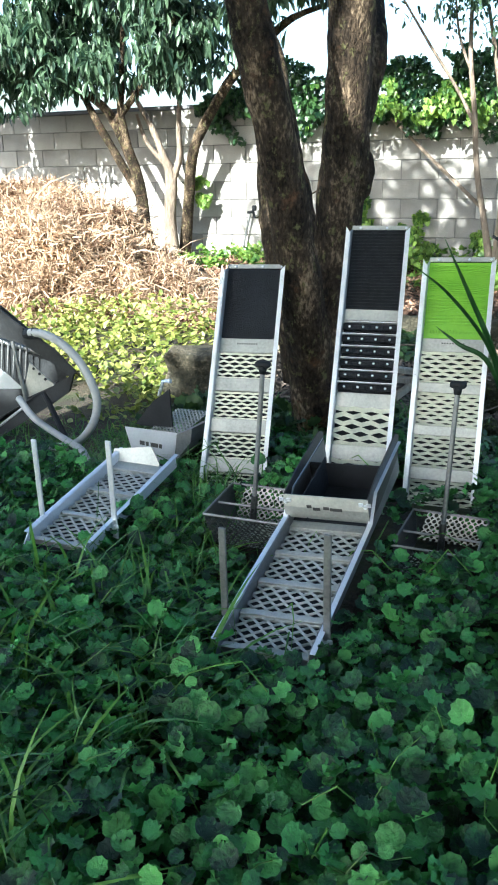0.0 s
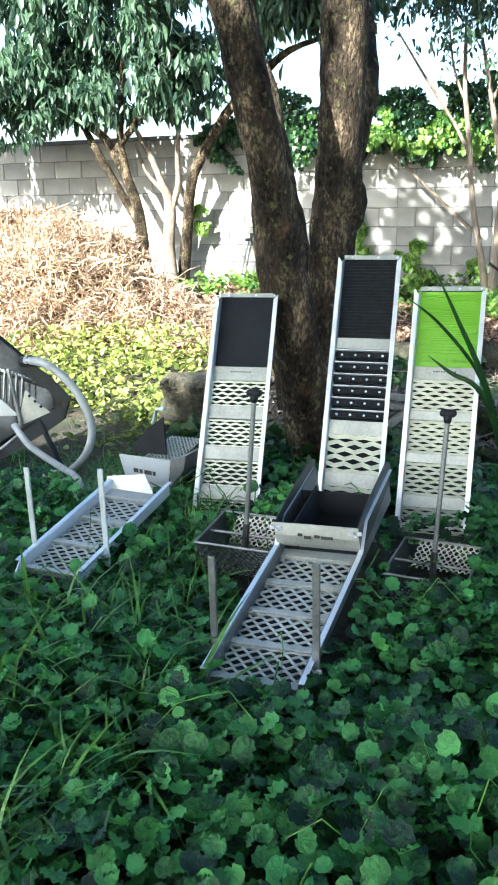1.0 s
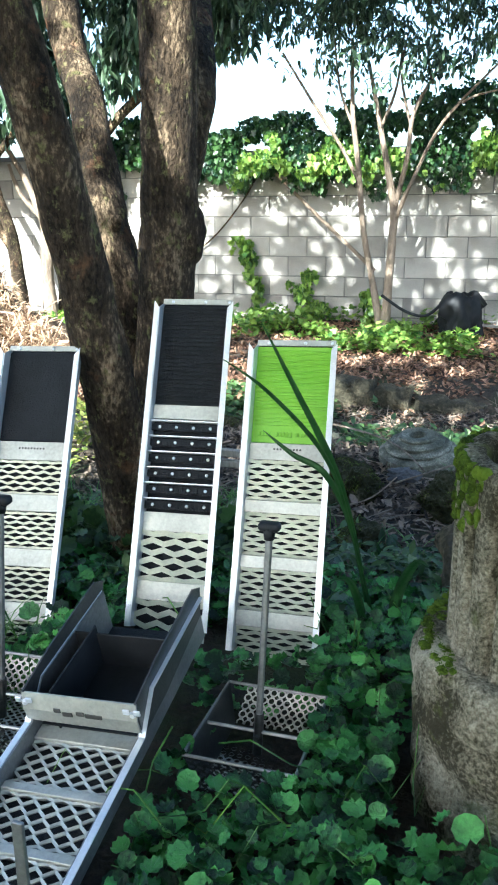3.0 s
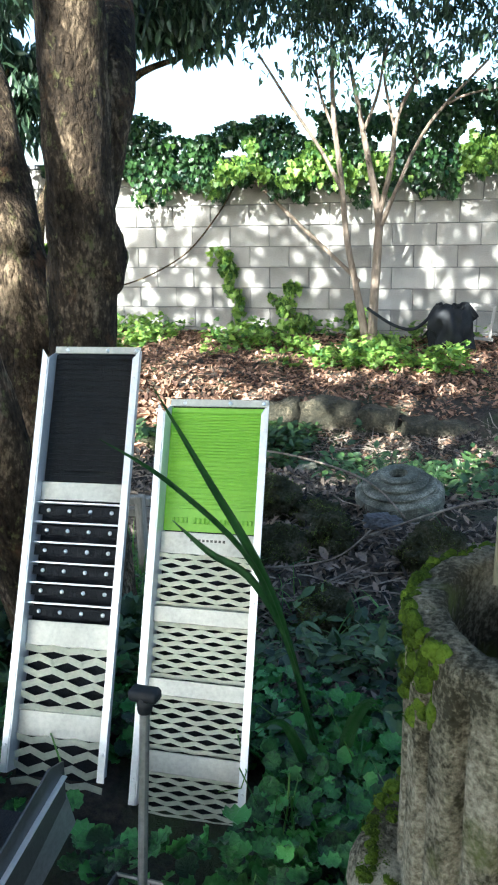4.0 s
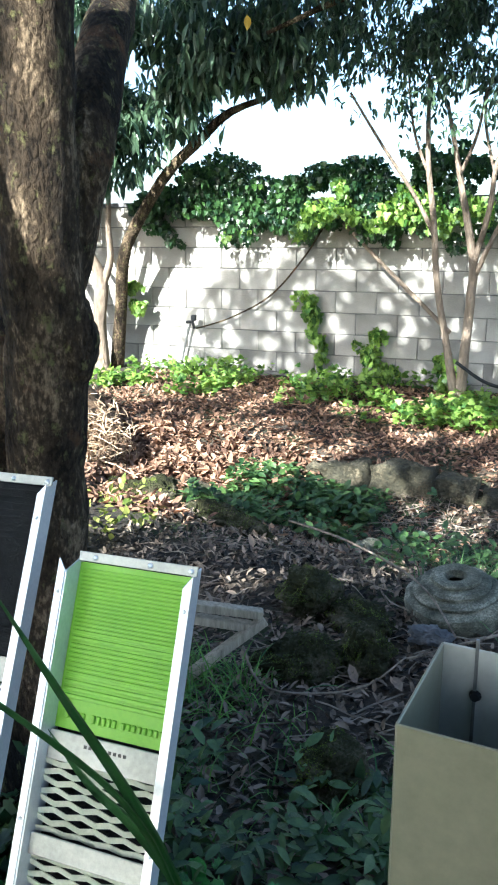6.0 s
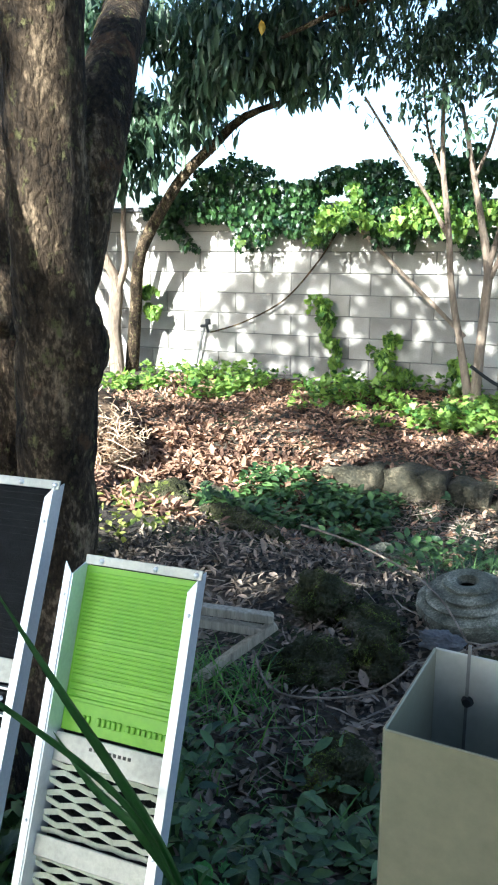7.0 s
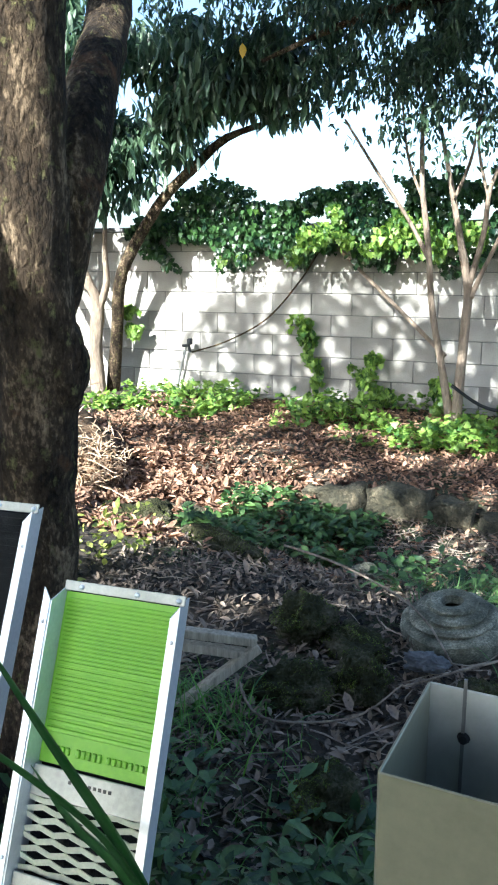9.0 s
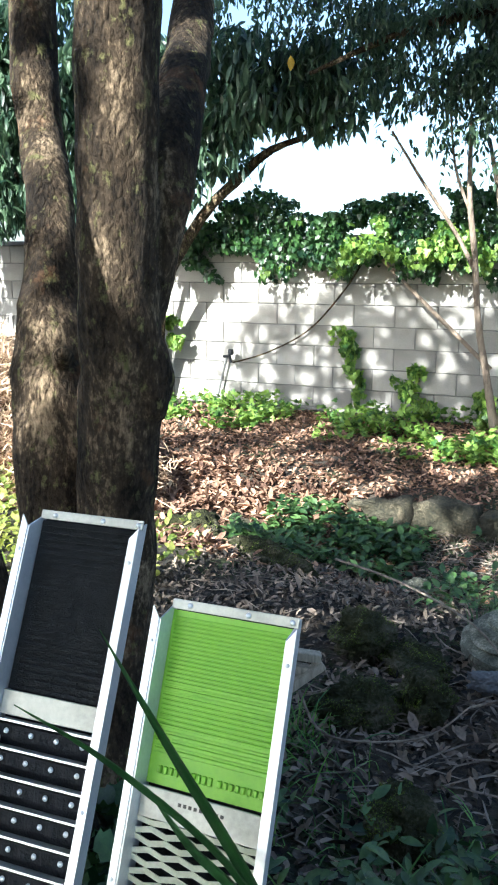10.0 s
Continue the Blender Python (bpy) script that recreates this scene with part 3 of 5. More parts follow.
def wing_nut(bm, x, y, z):
    disc(bm, x, y, z, 0.006, 0.005)
    for s in (-1, 1):
        box(bm, x + s * 0.004, x + s * 0.015, y - 0.006, y - 0.002, z + 0.002, z + 0.012, 0.001)


def lying_sluice(m, w, run, label, stakes, mesh_cell, dark=False, hopper=True):
    """A sluice lying on the ground: y along it from its foot to its head, x across, z up from its bed."""
    s = thing("sluice_box", m, label, "sluice box", "sluice boxes lying in the plants")
    metal = M_ALU
    for side in (-1, 1):
        bm = bmesh.new()
        x = side * w / 2
        # wall that rises towards the head
        a = [(-0.015, -0.006), (-0.03, 0.012), (-0.012, 0.034), (run, 0.036), (run + 0.06, 0.085), (run + 0.3, 0.085), (run + 0.3, -0.006)] if hopper else [(-0.02, -0.006), (-0.035, 0.012), (-0.012, 0.032), (run + 0.08, 0.036), (run + 0.08, -0.006)]
        o = [bm.verts.new((x, p, q)) for p, q in a]
        i = [bm.verts.new((x - side * 0.003, p, q)) for p, q in a]
        bm.faces.new(o)
        bm.faces.new(i[::-1])
        for k in range(len(a)):
            bm.faces.new((o[k], i[k], i[(k + 1) % len(a)], o[(k + 1) % len(a)]))
        rail = part("side_rail", bm, M_ALU_DARK if hopper else M_ALU, s, "dull side wall")
        bm = bmesh.new()
        top = a[2:-1]
        for (p0, q0), (p1, q1) in zip(top, top[1:]):
            vs = [bm.verts.new((x + side * dx, p, q + dz)) for dz in (0.0, 0.002) for dx, p, q in ((0.0, p0, q0), (0.011, p0, q0), (0.011, p1, q1), (0.0, p1, q1))]
            for f in ((0, 1, 2, 3), (7, 6, 5, 4), (0, 4, 5, 1), (1, 5, 6, 2), (2, 6, 7, 3), (3, 7, 4, 0)):
                bm.faces.new([vs[k] for k in f])
        part("flange", bm, metal, rail, "bright turned edge")
    bm = bmesh.new()
    box(bm, -w / 2 + 0.003, w / 2 - 0.003, -0.02, run + (0.3 if hopper else 0.08), -0.006, -0.003)
    part("base_tray", bm, M_RUBBER, s, "dark wet matting")
    n = 4 if hopper else 3
    up = Matrix(((1, 0, 0, 0), (0, 0, 1, 0), (0, -1, 0, 0), (0, 0, 0, 1)))
    step = run / n
    for k in range(n):
        bm = bmesh.new()
        expanded(bm, -w / 2 + 0.006, w / 2 - 0.006, k * step + 0.011, (k + 1) * step - 0.006, mesh_cell[0], mesh_cell[1], 0.0042, -0.006, amp=0.36)
        bmesh.ops.transform(bm, matrix=up, verts=bm.verts[:])
        part("expanded_mesh", bm, M_ALU_DULL, s, "grey diamond expanded metal")
    for k in range(n + 1):
        bm = bmesh.new()
        c = k * step
        wide = 0.009 if k < n else 0.03
        box(bm, -w / 2 + 0.004, w / 2 - 0.004, c - 0.007, c - 0.007 + wide * 1.6, 0.011, 0.0135, 0.0008)
        box(bm, -w / 2 + 0.004, w / 2 - 0.004, c - 0.007, c - 0.0045, -0.003, 0.011)
        part("cross_bar", bm, M_ALU_DULL, s)
    for side, at, low, high in stakes:
        bm = bmesh.new()
        x = side * (w / 2 + 0.012)
        box(bm, x - 0.0075, x + 0.0075, at - 0.003, at + 0.003, low, high, 0.0012)
        up3 = m.to_3x3().inverted().to_4x4()
        pivot = Vector((x, at, 0.01))
        bmesh.ops.transform(bm, matrix=Matrix.Translation(pivot) @ up3 @ Matrix.Translation(-pivot), verts=bm.verts[:])
        st = part("stake", bm, M_ALU_DARK if hopper else M_ALU, s, "upright flat bar leg")
        bm = bmesh.new()
        wing_nut(bm, x, at - 0.003, 0.012)
        part("wing_nut", bm, M_ALU, st)
    if hopper:
        h0 = run + 0.012
        bm = bmesh.new()
        # front plate curves inward below
        prof = [(h0 - 0.004, 0.098), (h0 - 0.012, 0.07), (h0 - 0.01, 0.045), (h0 + 0.006, 0.026)]
        for (p0, q0), (p1, q1) in zip(prof, prof[1:]):
            vs = [bm.verts.new(c) for c in ((-w / 2 - 0.004, p0, q0), (w / 2 + 0.004, p0, q0), (w / 2 + 0.004, p1, q1), (-w / 2 - 0.004, p1, q1), (-w / 2 - 0.004, p0 + 0.003, q0), (w / 2 + 0.004, p0 + 0.003, q0), (w / 2 + 0.004, p1 + 0.003, q1), (-w / 2 - 0.004, p1 + 0.003, q1))]
            for f in ((0, 1, 2, 3), (7, 6, 5, 4), (0, 4, 5, 1), (1, 5, 6, 2), (2, 6, 7, 3), (3, 7, 4, 0)):
                bm.faces.new([vs[k] for k in f])
        fp = part("hopper_front", bm, M_ALU_DULL, s, "polished front plate of the hopper")
        bm = bmesh.new()
        for x, wd, z in ((-0.045, 0.012, 0.074), (-0.03, 0.018, 0.068), (-0.004, 0.014, 0.072), (0.012, 0.03, 0.07)):
            box(bm, x, x + wd, h0 - 0.0138, h0 - 0.0115, z - 0.004, z + 0.004, 0.0005)
        part("maker_mark", bm, M_INK, fp, "small dark mark")
        for side in (-1, 1):
            bm = bmesh.new()
            wing_nut(bm, side * (w / 2 - 0.002), h0 - 0.008, 0.082)
            part("wing_nut", bm, M_ALU, fp)
            bm = bmesh.new()
            x = side * (w / 2 + 0.0035)
            a = [(h0 - 0.004, 0.03), (h0 - 0.004, 0.1), (h0 + 0.09, 0.112), (h0 + 0.27, 0.118), (h0 + 0.3, 0.1), (h0 + 0.28, 0.05), (h0 + 0.1, 0.03)]
            o = [bm.verts.new((x, p, q)) for p, q in a]
            i = [bm.verts.new((x - side * 0.003, p, q)) for p, q in a]
            bm.faces.new(o)
            bm.faces.new(i[::-1])
            for k in range(len(a)):
                bm.faces.new((o[k], i[k], i[(k + 1) % len(a)], o[(k + 1) % len(a)]))
            part("hopper_side", bm, M_STEEL_DARK, s, "dark side wall of the hopper")
        bm = bmesh.new()
        box(bm, -w / 2 + 0.045, -w / 2 + 0.048, h0, h0 + 0.17, 0.02, 0.1)
        part("divider", bm, M_BLACK, s)
        bm = bmesh.new()
        box(bm, -w / 2 + 0.003, w / 2 - 0.003, h0 + 0.165, h0 + 0.169, 0.0, 0.085, 0.001)
        part("hopper_back", bm, M_BLACK, s)
        bm = bmesh.new()
        box(bm, -w / 2 + 0.004, w / 2 - 0.004, h0 + 0.01, h0 + 0.165, 0.012, 0.016)
        part("hopper_floor", bm, M_BLACK, s, "black hopper floor")
    return s


def lying(x, y, z, yaw, rise, roll):
    return Matrix.Translation((x, y, z)) @ Matrix.Rotation(radians(yaw), 4, 'Z') @ Matrix.Rotation(radians(rise), 4, 'X') @ Matrix.Rotation(radians(roll), 4, 'Y')


lying_sluice(lying(-0.226, 0.712, 0.384, 0.3, 11.3, -4.2), 0.2, 0.415, "aluminium sluice box with a black hopper lying in ground ivy", [(-1, 0.055, -0.02, 0.235), (1, 0.05, -0.02, 0.245)], (0.031, 0.0135))
lying_sluice(lying(-0.885, 0.955, 0.395, 1.0, 6.5, 0.0), 0.178, 0.4, "bright aluminium sluice box lying in long grass", [(-1, 0.07, -0.02, 0.245), (1, 0.1, -0.02, 0.25)], (0.034, 0.0155), hopper=False)


# ---- sieve scoops ----
def perforated(bm, o, u, v, nu, nv, r, solid=0):
    """A plate with a grid of round holes; o corner, u and v its edges."""
    o, u, v = Vector(o), Vector(u), Vector(v)
    du, dv = u / nu, v / nv
    lu, lv = du.length, dv.length
    nrm = u.cross(v).normalized() * 0.0018
    for j in range(nv):
        for i in range(nu):
            c = o + du * (i + 0.5) + dv * (j + 0.5)
            if i < solid or j < solid or i >= nu - solid or j >= nv - solid:
                q = [o + du * i + dv * j, o + du * (i + 1) + dv * j, o + du * (i + 1) + dv * (j + 1), o + du * i + dv * (j + 1)]
                bm.faces.new([bm.verts.new(p) for p in q])
                continue
            ring, edge = [], []
            for k in range(8):
                a = math.pi / 4 * k + math.pi / 8
                ca, sa = math.cos(a), math.sin(a)
                ring.append(bm.verts.new(c + du.normalized() * r * ca + dv.normalized() * r * sa))
                f = 1 / max(abs(ca), abs(sa))
                edge.append(bm.verts.new(c + du * 0.5 * ca * f + dv * 0.5 * sa * f))
            for k in range(8):
                bm.faces.new((edge[k], edge[(k + 1) % 8], ring[(k + 1) % 8], ring[k]))
            deep = [bm.verts.new(x.co + nrm) for x in ring]
            for k in range(8):
                bm.faces.new((ring[k], ring[(k + 1) % 8], deep[(k + 1) % 8], deep[k]))
    bmesh.ops.remove_doubles(bm, verts=bm.verts[:], dist=0.0012)


def scoop(m, w, d, h, pole, label):
    """A perforated square scoop, open at the top, with a pole on its cross bar. Origin: middle of the floor."""
    s = thing("sieve_scoop", m, label, "sieve scoop", "perforated scoops")
    t = 0.8
    x0, x1, y0, y1 = -w / 2, w / 2, -d / 2, d / 2
    # light is put into the metals: pale floor and back, dark front and sides
    bm = bmesh.new()
    perforated(bm, (x0 * t, y0 * t, 0), (w * t, 0, 0), (0, d * t, 0), 10, 12, 0.0053)
    part("floor_plate", bm, M_ALU_DULL, s, "perforated floor")
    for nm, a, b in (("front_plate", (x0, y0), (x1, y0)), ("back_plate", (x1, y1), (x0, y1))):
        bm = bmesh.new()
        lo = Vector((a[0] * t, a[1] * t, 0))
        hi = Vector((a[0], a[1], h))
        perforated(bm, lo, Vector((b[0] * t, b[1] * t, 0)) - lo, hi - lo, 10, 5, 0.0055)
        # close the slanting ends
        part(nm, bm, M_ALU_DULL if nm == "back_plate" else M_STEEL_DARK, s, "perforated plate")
    for nm, sx in (("side_plate", x0), ("side_plate", x1)):
        bm = bmesh.new()
        q = [(sx * t, y0 * t, 0), (sx * t, y1 * t, 0), (sx, y1, h), (sx, y0, h)]
        fr = [bm.verts.new(p) for p in q]
        bk = [bm.verts.new(Vector(p) + Vector((-math.copysign(0.002, sx), 0, 0))) for p in q]
        bm.faces.new(fr)
        bm.faces.new(bk[::-1])
        for k in range(4):
            bm.faces.new((fr[k], bk[k], bk[(k + 1) % 4], fr[(k + 1) % 4]))
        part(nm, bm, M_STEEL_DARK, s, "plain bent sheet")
    bm = bmesh.new()
    for a, b in (((x0, y0), (x1, y0)), ((x1, y0), (x1, y1)), ((x1, y1), (x0, y1)), ((x0, y1), (x0, y0))):
        tube(bm, [(a[0], a[1], h), (b[0], b[1], h)], [0.0032, 0.0032], 6)
    part("rim", bm, M_ALU_DARK, s)
    bm = bmesh.new()
    tube(bm, [(x0 * 0.97, -0.01, h * 0.9), (x1 * 0.97, -0.01, h * 0.9)], [0.0035, 0.0035], 6)
    part("cross_bar", bm, M_ALU_DARK, s)
    top = Vector(pole)
    foot = Vector((0.0, -0.01, h * 0.45))
    bm = bmesh.new()
    tube(bm, [foot, top], [0.0062, 0.0062], 10)
    pl = part("pole", bm, M_ALU_DARK, s, "slim metal pole")
    bm = bmesh.new()
    d3 = (top - foot).normalized()
    tube(bm, [foot - d3 * 0.01, foot + d3 * 0.07], [0.009, 0.009], 10)
    disc(bm, foot.x, foot.y - 0.009, foot.z + 0.03, 0.006, 0.006)
    part("socket", bm, M_STEEL_DARK, pl, "clamped socket with a bolt")
    bm = bmesh.new()
    box(bm, top.x - 0.019, top.x + 0.019, top.y - 0.011, top.y + 0.011, top.z - 0.004, top.z + 0.012, 0.004)
    tube(bm, [top - d3 * 0.02, top + Vector((0, 0, 0.002))], [0.0085, 0.012], 10)
    part("grip", bm, M_BLACK, pl, "black plastic grip", True)
    return s


scoop(pose(0.004, 1.325, 0.332, -3, 0, 0), 0.2, 0.255, 0.08, (0.012, 0.01, 0.455), "grey perforated metal scoop with a pole standing in ground ivy")
scoop(pose(-0.475, 1.24, 0.372, -3, 2, 6), 0.2, 0.24, 0.085, (0.016, -0.015, 0.455), "dull perforated metal scoop with a pole beside grass")


# ---- feed box and water box on the old pots ----
def open_box(name, m, w, d, h, material, inside, label, category):
    s = thing(name, m, label, category)
    for nm, c in (("front", (0, -d / 2, w, 0.0018)), ("back", (0, d / 2, w, 0.0018)), ("side", (-w / 2, 0, 0.0018, d)), ("side", (w / 2, 0, 0.0018, d))):
        bm = bmesh.new()
        box(bm, c[0] - c[2] / 2, c[0] + c[2] / 2, c[1] - c[3] / 2, c[1] + c[3] / 2, 0, h, 0.0006)
        part(nm + "_panel", bm, inside if nm == "back" else material, s)
    bm = bmesh.new()
    box(bm, -w / 2, w / 2, -d / 2, d / 2, 0.0, 0.002)
    part("bottom_panel", bm, material, s)
    return s


# the water box that stands on the cast pot
wb = open_box("metal_box", pose(0.513, 1.48, 0.947, 0, 0, -2), 0.2, 0.1, 0.253, M_SHEET, M_SHEET_IN, "beige sheet metal feed box standing on an old cast pot", "metal box")
bm = bmesh.new()
disc(bm, -0.078, 0.0488, 0.222, 0.004, 0.003)
part("bolt", bm, M_BLACK, wb, "dark bolt head")
bm = bmesh.new()
box(bm, -0.0795, -0.0775, 0.0478, 0.0492, 0.05, 0.26)
part("seam", bm, M_ALU_DARK, wb, "folded seam")


# ---- cast pot on its plinth ----
def build_pot():
    p = thing("garden_pot", pose(0.518, 1.395, 0.01), "weathered fluted cast stone pot with moss on a round plinth", "garden pot")
    sides = 220
    bm = bmesh.new()
    prof = [(0.151, 0.79), (0.151, 0.86), (0.151, 0.92), (0.153, 0.931), (0.158, 0.936), (0.172, 0.937), (0.186, 0.936), (0.192, 0.932), (0.195, 0.922), (0.195, 0.912), (0.195, 0.9), (0.196, 0.83), (0.196, 0.72), (0.197, 0.63), (0.198, 0.6)]
    rings = []
    for k, (r, z) in enumerate(prof):
        ring = []
        for i in range(sides):
            a = 2 * math.pi * i / sides
            f = 0.0
            if k in (10, 11, 12, 13):
                f = -0.028 * (0.5 + 0.5 * math.cos(a * 22 + 0.6)) ** 6
            q = Vector(((r + f) * math.cos(a), (r + f) * math.sin(a), z))
            q += q.normalized() * (0.004 * noise.noise(q * 22) + 0.0025 * noise.noise(q * 75)) + Vector((0, 0, 0.003 * noise.noise(q * 40) + 0.0025 * noise.noise(q * 110)))
            ring.append(bm.verts.new(q))
        rings.append(ring)
    for a, b in zip(rings, rings[1:]):
        for i in range(sides):
            bm.faces.new((a[i], a[(i + 1) % sides], b[(i + 1) % sides], b[i]))
    bm.faces.new(rings[0])
    part("fluted_pot", bm, M_CAST, p, "fluted upper pot with a thick rim", True)
    bm = bmesh.new()
    prof = [(0.0, 0.605), (0.16, 0.61), (0.22, 0.618), (0.238, 0.61), (0.246, 0.59)] + [(0.247 - 0.009 * (i % 5 == 4), 0.59 - 0.017 * i) for i in range(1, 24)]
    lathe(bm, prof[1:], 96, wobble=0.05)
    part("plinth", bm, M_CAST, p, "drum of rough cast stone with a mossy ledge", True)
    # moss cushions on the rim and the ledge, lumps under a fine pile
    bm = bmesh.new()
    rnd = np.random.default_rng(5)
    lumps = []
    for i in range(300):
        a = radians(118) + radians(100) * (i + rnd.random()) / 300
        low = i % 4 == 3
        r = rnd.uniform(0.205, 0.24) if low else 0.193 + rnd.uniform(-0.007, 0.004)
        z = 0.614 if low else 0.93 - rnd.random() ** 2 * 0.1
        s = rnd.uniform(0.006, 0.0105)
        c = Vector((r * math.cos(a), r * math.sin(a), z))
        lumps.append((c, s))
        g = bmesh.ops.create_icosphere(bm, subdivisions=2, radius=s, matrix=Matrix.Translation(c) @ Matrix.Diagonal((0.9, 0.9, 1.1 if not low else 0.6, 1)))
        for v in g["verts"]:
            v.co += (v.co - c) * (0.35 * noise.noise(v.co * 60) + 0.3 * noise.noise(v.co * 190))
    mo = tagged(part("moss", bm, M_MOSS, p, "bright green moss cushion", True), "bright green moss cushion", kind="stuff")
    n = 14000
    pick = rnd.integers(0, len(lumps), n)
    d = rnd.normal(size=(n, 3))
    d /= np.linalg.norm(d, axis=1)[:, None]
    pos = np.array([tuple(lumps[k][0]) for k in pick]) + d * np.array([lumps[k][1] for k in pick])[:, None] * np.array([0.9, 0.9, 1.05])
    v, f = oval_leaf()
    ob = scatter("moss_fuzz", v, f, pos, turns(rnd.uniform(0, 6.28, n), rnd.uniform(0.1, 1.4, n), rnd.uniform(-1, 1, n)), rnd.uniform(0.002, 0.0038, n), M_MOSS)
    ob.parent = mo
    tagged(ob, kind="stuff")


build_pot()

# ---- old stones ----
def build_pedestal():
    bm = bmesh.new()
    prof = [(0.0, 0.075), (0.03, 0.1), (0.04, 0.135), (0.07, 0.142), (0.086, 0.136), (0.09, 0.126), (0.084, 0.117), (0.088, 0.113), (0.112, 0.11), (0.124, 0.1), (0.124, 0.09), (0.113, 0.08), (0.118, 0.076), (0.144, 0.073), (0.154, 0.062), (0.152, 0.05), (0.143, 0.044), (0.165, 0.04), (0.182, 0.026), (0.186, 0.0), (0.182, -0.03), (0.178, -0.07)]
    lathe(bm, prof[1:], 64, wobble=0.03)
    solo("column_base", bm, M_STONE, "round moulded stone column base lying among fallen leaves", "column base", m=pose(0.035, 3.92, 0.165, 8, -3, 0) @ Matrix.Diagonal((1.03, 1.03, 0.74, 1)))


build_pedestal()


def rock(x, y, z, sx, sy, sz, material, label, seed, name="rock", m=None, category="rock", moss=420):
    bm = bmesh.new()
    bmesh.ops.create_icosphere(bm, subdivisions=5, radius=1)
    off = Vector((seed * 7.3, seed * 3.1, seed))
    tops = []
    for v in bm.verts:
        p = v.co.copy()
        k = 0.85 + 0.38 * noise.noise(p * 1.3 + off) + 0.2 * noise.noise(p * 3.1 + off) + 0.14 * noise.noise(p * 7 + off) + 0.08 * noise.noise(p * 17 + off) + 0.04 * noise.noise(p * 40 + off)
        v.co = Vector((p.x * k * sx, p.y * k * sy, p.z * k * sz * 0.8))
        if p.z > 0.1 and noise.noise(p * 2.2 + off) > 0.05:
            tops.append(v.co.copy())
    if not moss:
        return solo(name, bm, material, label, category, m=pose(x, y, z, 0, 0, seed * 37), smooth=True)
    t = thing(name, pose(x, y, z - 0.03, 0, 0, seed * 37), label, category)
    part("stone", bm, material, t, "", True)
    rnd = np.random.default_rng(seed)
    moss *= 6
    pick = np.array(tops)[rnd.integers(0, len(tops), moss)]
    v, f = oval_leaf()
    ob = scatter("moss", v, f, pick + rnd.normal(0, 0.002, (moss, 3)), turns(rnd.uniform(0, 6.28, moss), rnd.uniform(0.2, 1.5, moss), rnd.uniform(-1, 1, moss)), rnd.uniform(0.0022, 0.0045, moss), M_MOSS_DARK)
    ob.parent = t
    tagged(ob, "dark green moss")
    return t


M_MOSS_DARK = mat("shade_moss", (0.035, 0.06, 0.008), (0.2, 0.27, 0.03), 14, 0.95, bump=0.5, vary="island", amount=0.3)

rock(-0.34, 3.32, 0.14, 0.17, 0.12, 0.13, M_ROCK, "dark rounded rock under moss", 1)
rock(-0.47, 3.72, 0.2, 0.14, 0.11, 0.12, M_ROCK, "mossy broken rock beside twigs", 2)
rock(-0.16, 3.42, 0.17, 0.12, 0.1, 0.12, M_ROCK, "rock wrapped in green moss", 3)
rock(-0.28, 3.72, 0.12, 0.2, 0.12, 0.1, M_ROCK, "low dark rock half in soil", 4)
rock(0.005, 3.62, 0.15, 0.085, 0.045, 0.045, M_BLUESTONE, "smooth blue grey stone lying on twigs", 5, moss=0)
rock(0.22, 3.3, 0.2, 0.16, 0.12, 0.14, M_ROCK, "pale lichen covered rock in shade", 6, moss=250)
rock(-0.62, 5.05, -0.15, 0.12, 0.1, 0.07, M_STONE, "grey broken stone beside nettles", 7, moss=0)
rock(-0.05, 2.75, 0.2, 0.13, 0.1, 0.1, M_ROCK, "dark rock below weeds", 8)
rock(-1.35, 4.75, 0.0, 0.35, 0.16, 0.16, M_ROCK, "flat rock with yellow moss", 9, moss=700)
rock(-2.0, 5.0, 0.02, 0.3, 0.18, 0.14, M_ROCK, "low rock with sunlit moss", 10, moss=700)
# slab behind the pot
bm = bmesh.new()
box(bm, -0.2, 0.22, -0.13, 0.13, -0.05, 0.05, 0.02)
bmesh.ops.subdivide_edges(bm, edges=bm.edges[:], cuts=12, use_grid_fill=True)
for v in bm.verts:
    p = v.co.copy()
    v.co += Vector((0.05 * noise.noise(p * 6), 0.05 * noise.noise(p * 6 + Vector((5, 0, 0))), 0.035 * noise.noise(p * 8) + 0.012 * noise.noise(p * 30)))
solo("stone_slab", bm, M_EDGE, "dark mossy stone slab propped on edge", "stone slab", m=pose(0.46, 2.1, 0.47, 30, -14, 12), smooth=True)


def retaining(x, w, h, seed, tilt):
    bm = bmesh.new()
    box(bm, -w / 2, w / 2, -0.07, 0.07, -0.12, h, 0.012)
    bmesh.ops.subdivide_edges(bm, edges=bm.edges[:], cuts=7, use_grid_fill=True)
    for v in bm.verts:
        v.co += 0.05 * Vector((noise.noise(v.co * 8 + Vector((seed, 0, 0))), noise.noise(v.co * 8 + Vector((0, seed, 0))), noise.noise(v.co * 8 + Vector((0, 0, seed)))))
    solo("edging_stone", bm, M_EDGE, "weathered stone block edging a raised bed", "edging stone", "stones along the raised bed", smooth=True, m=pose(x, 6.2, -0.2, 4, tilt, tilt * 2))


for i, (x, w, h) in enumerate(((-1.15, 0.42, 0.2), (-0.72, 0.4, 0.24), (-0.36, 0.26, 0.2), (0.05, 0.5, 0.12))):
    retaining(x, w, h, i * 3.1, (-2, 1.5, -3, 2)[i])
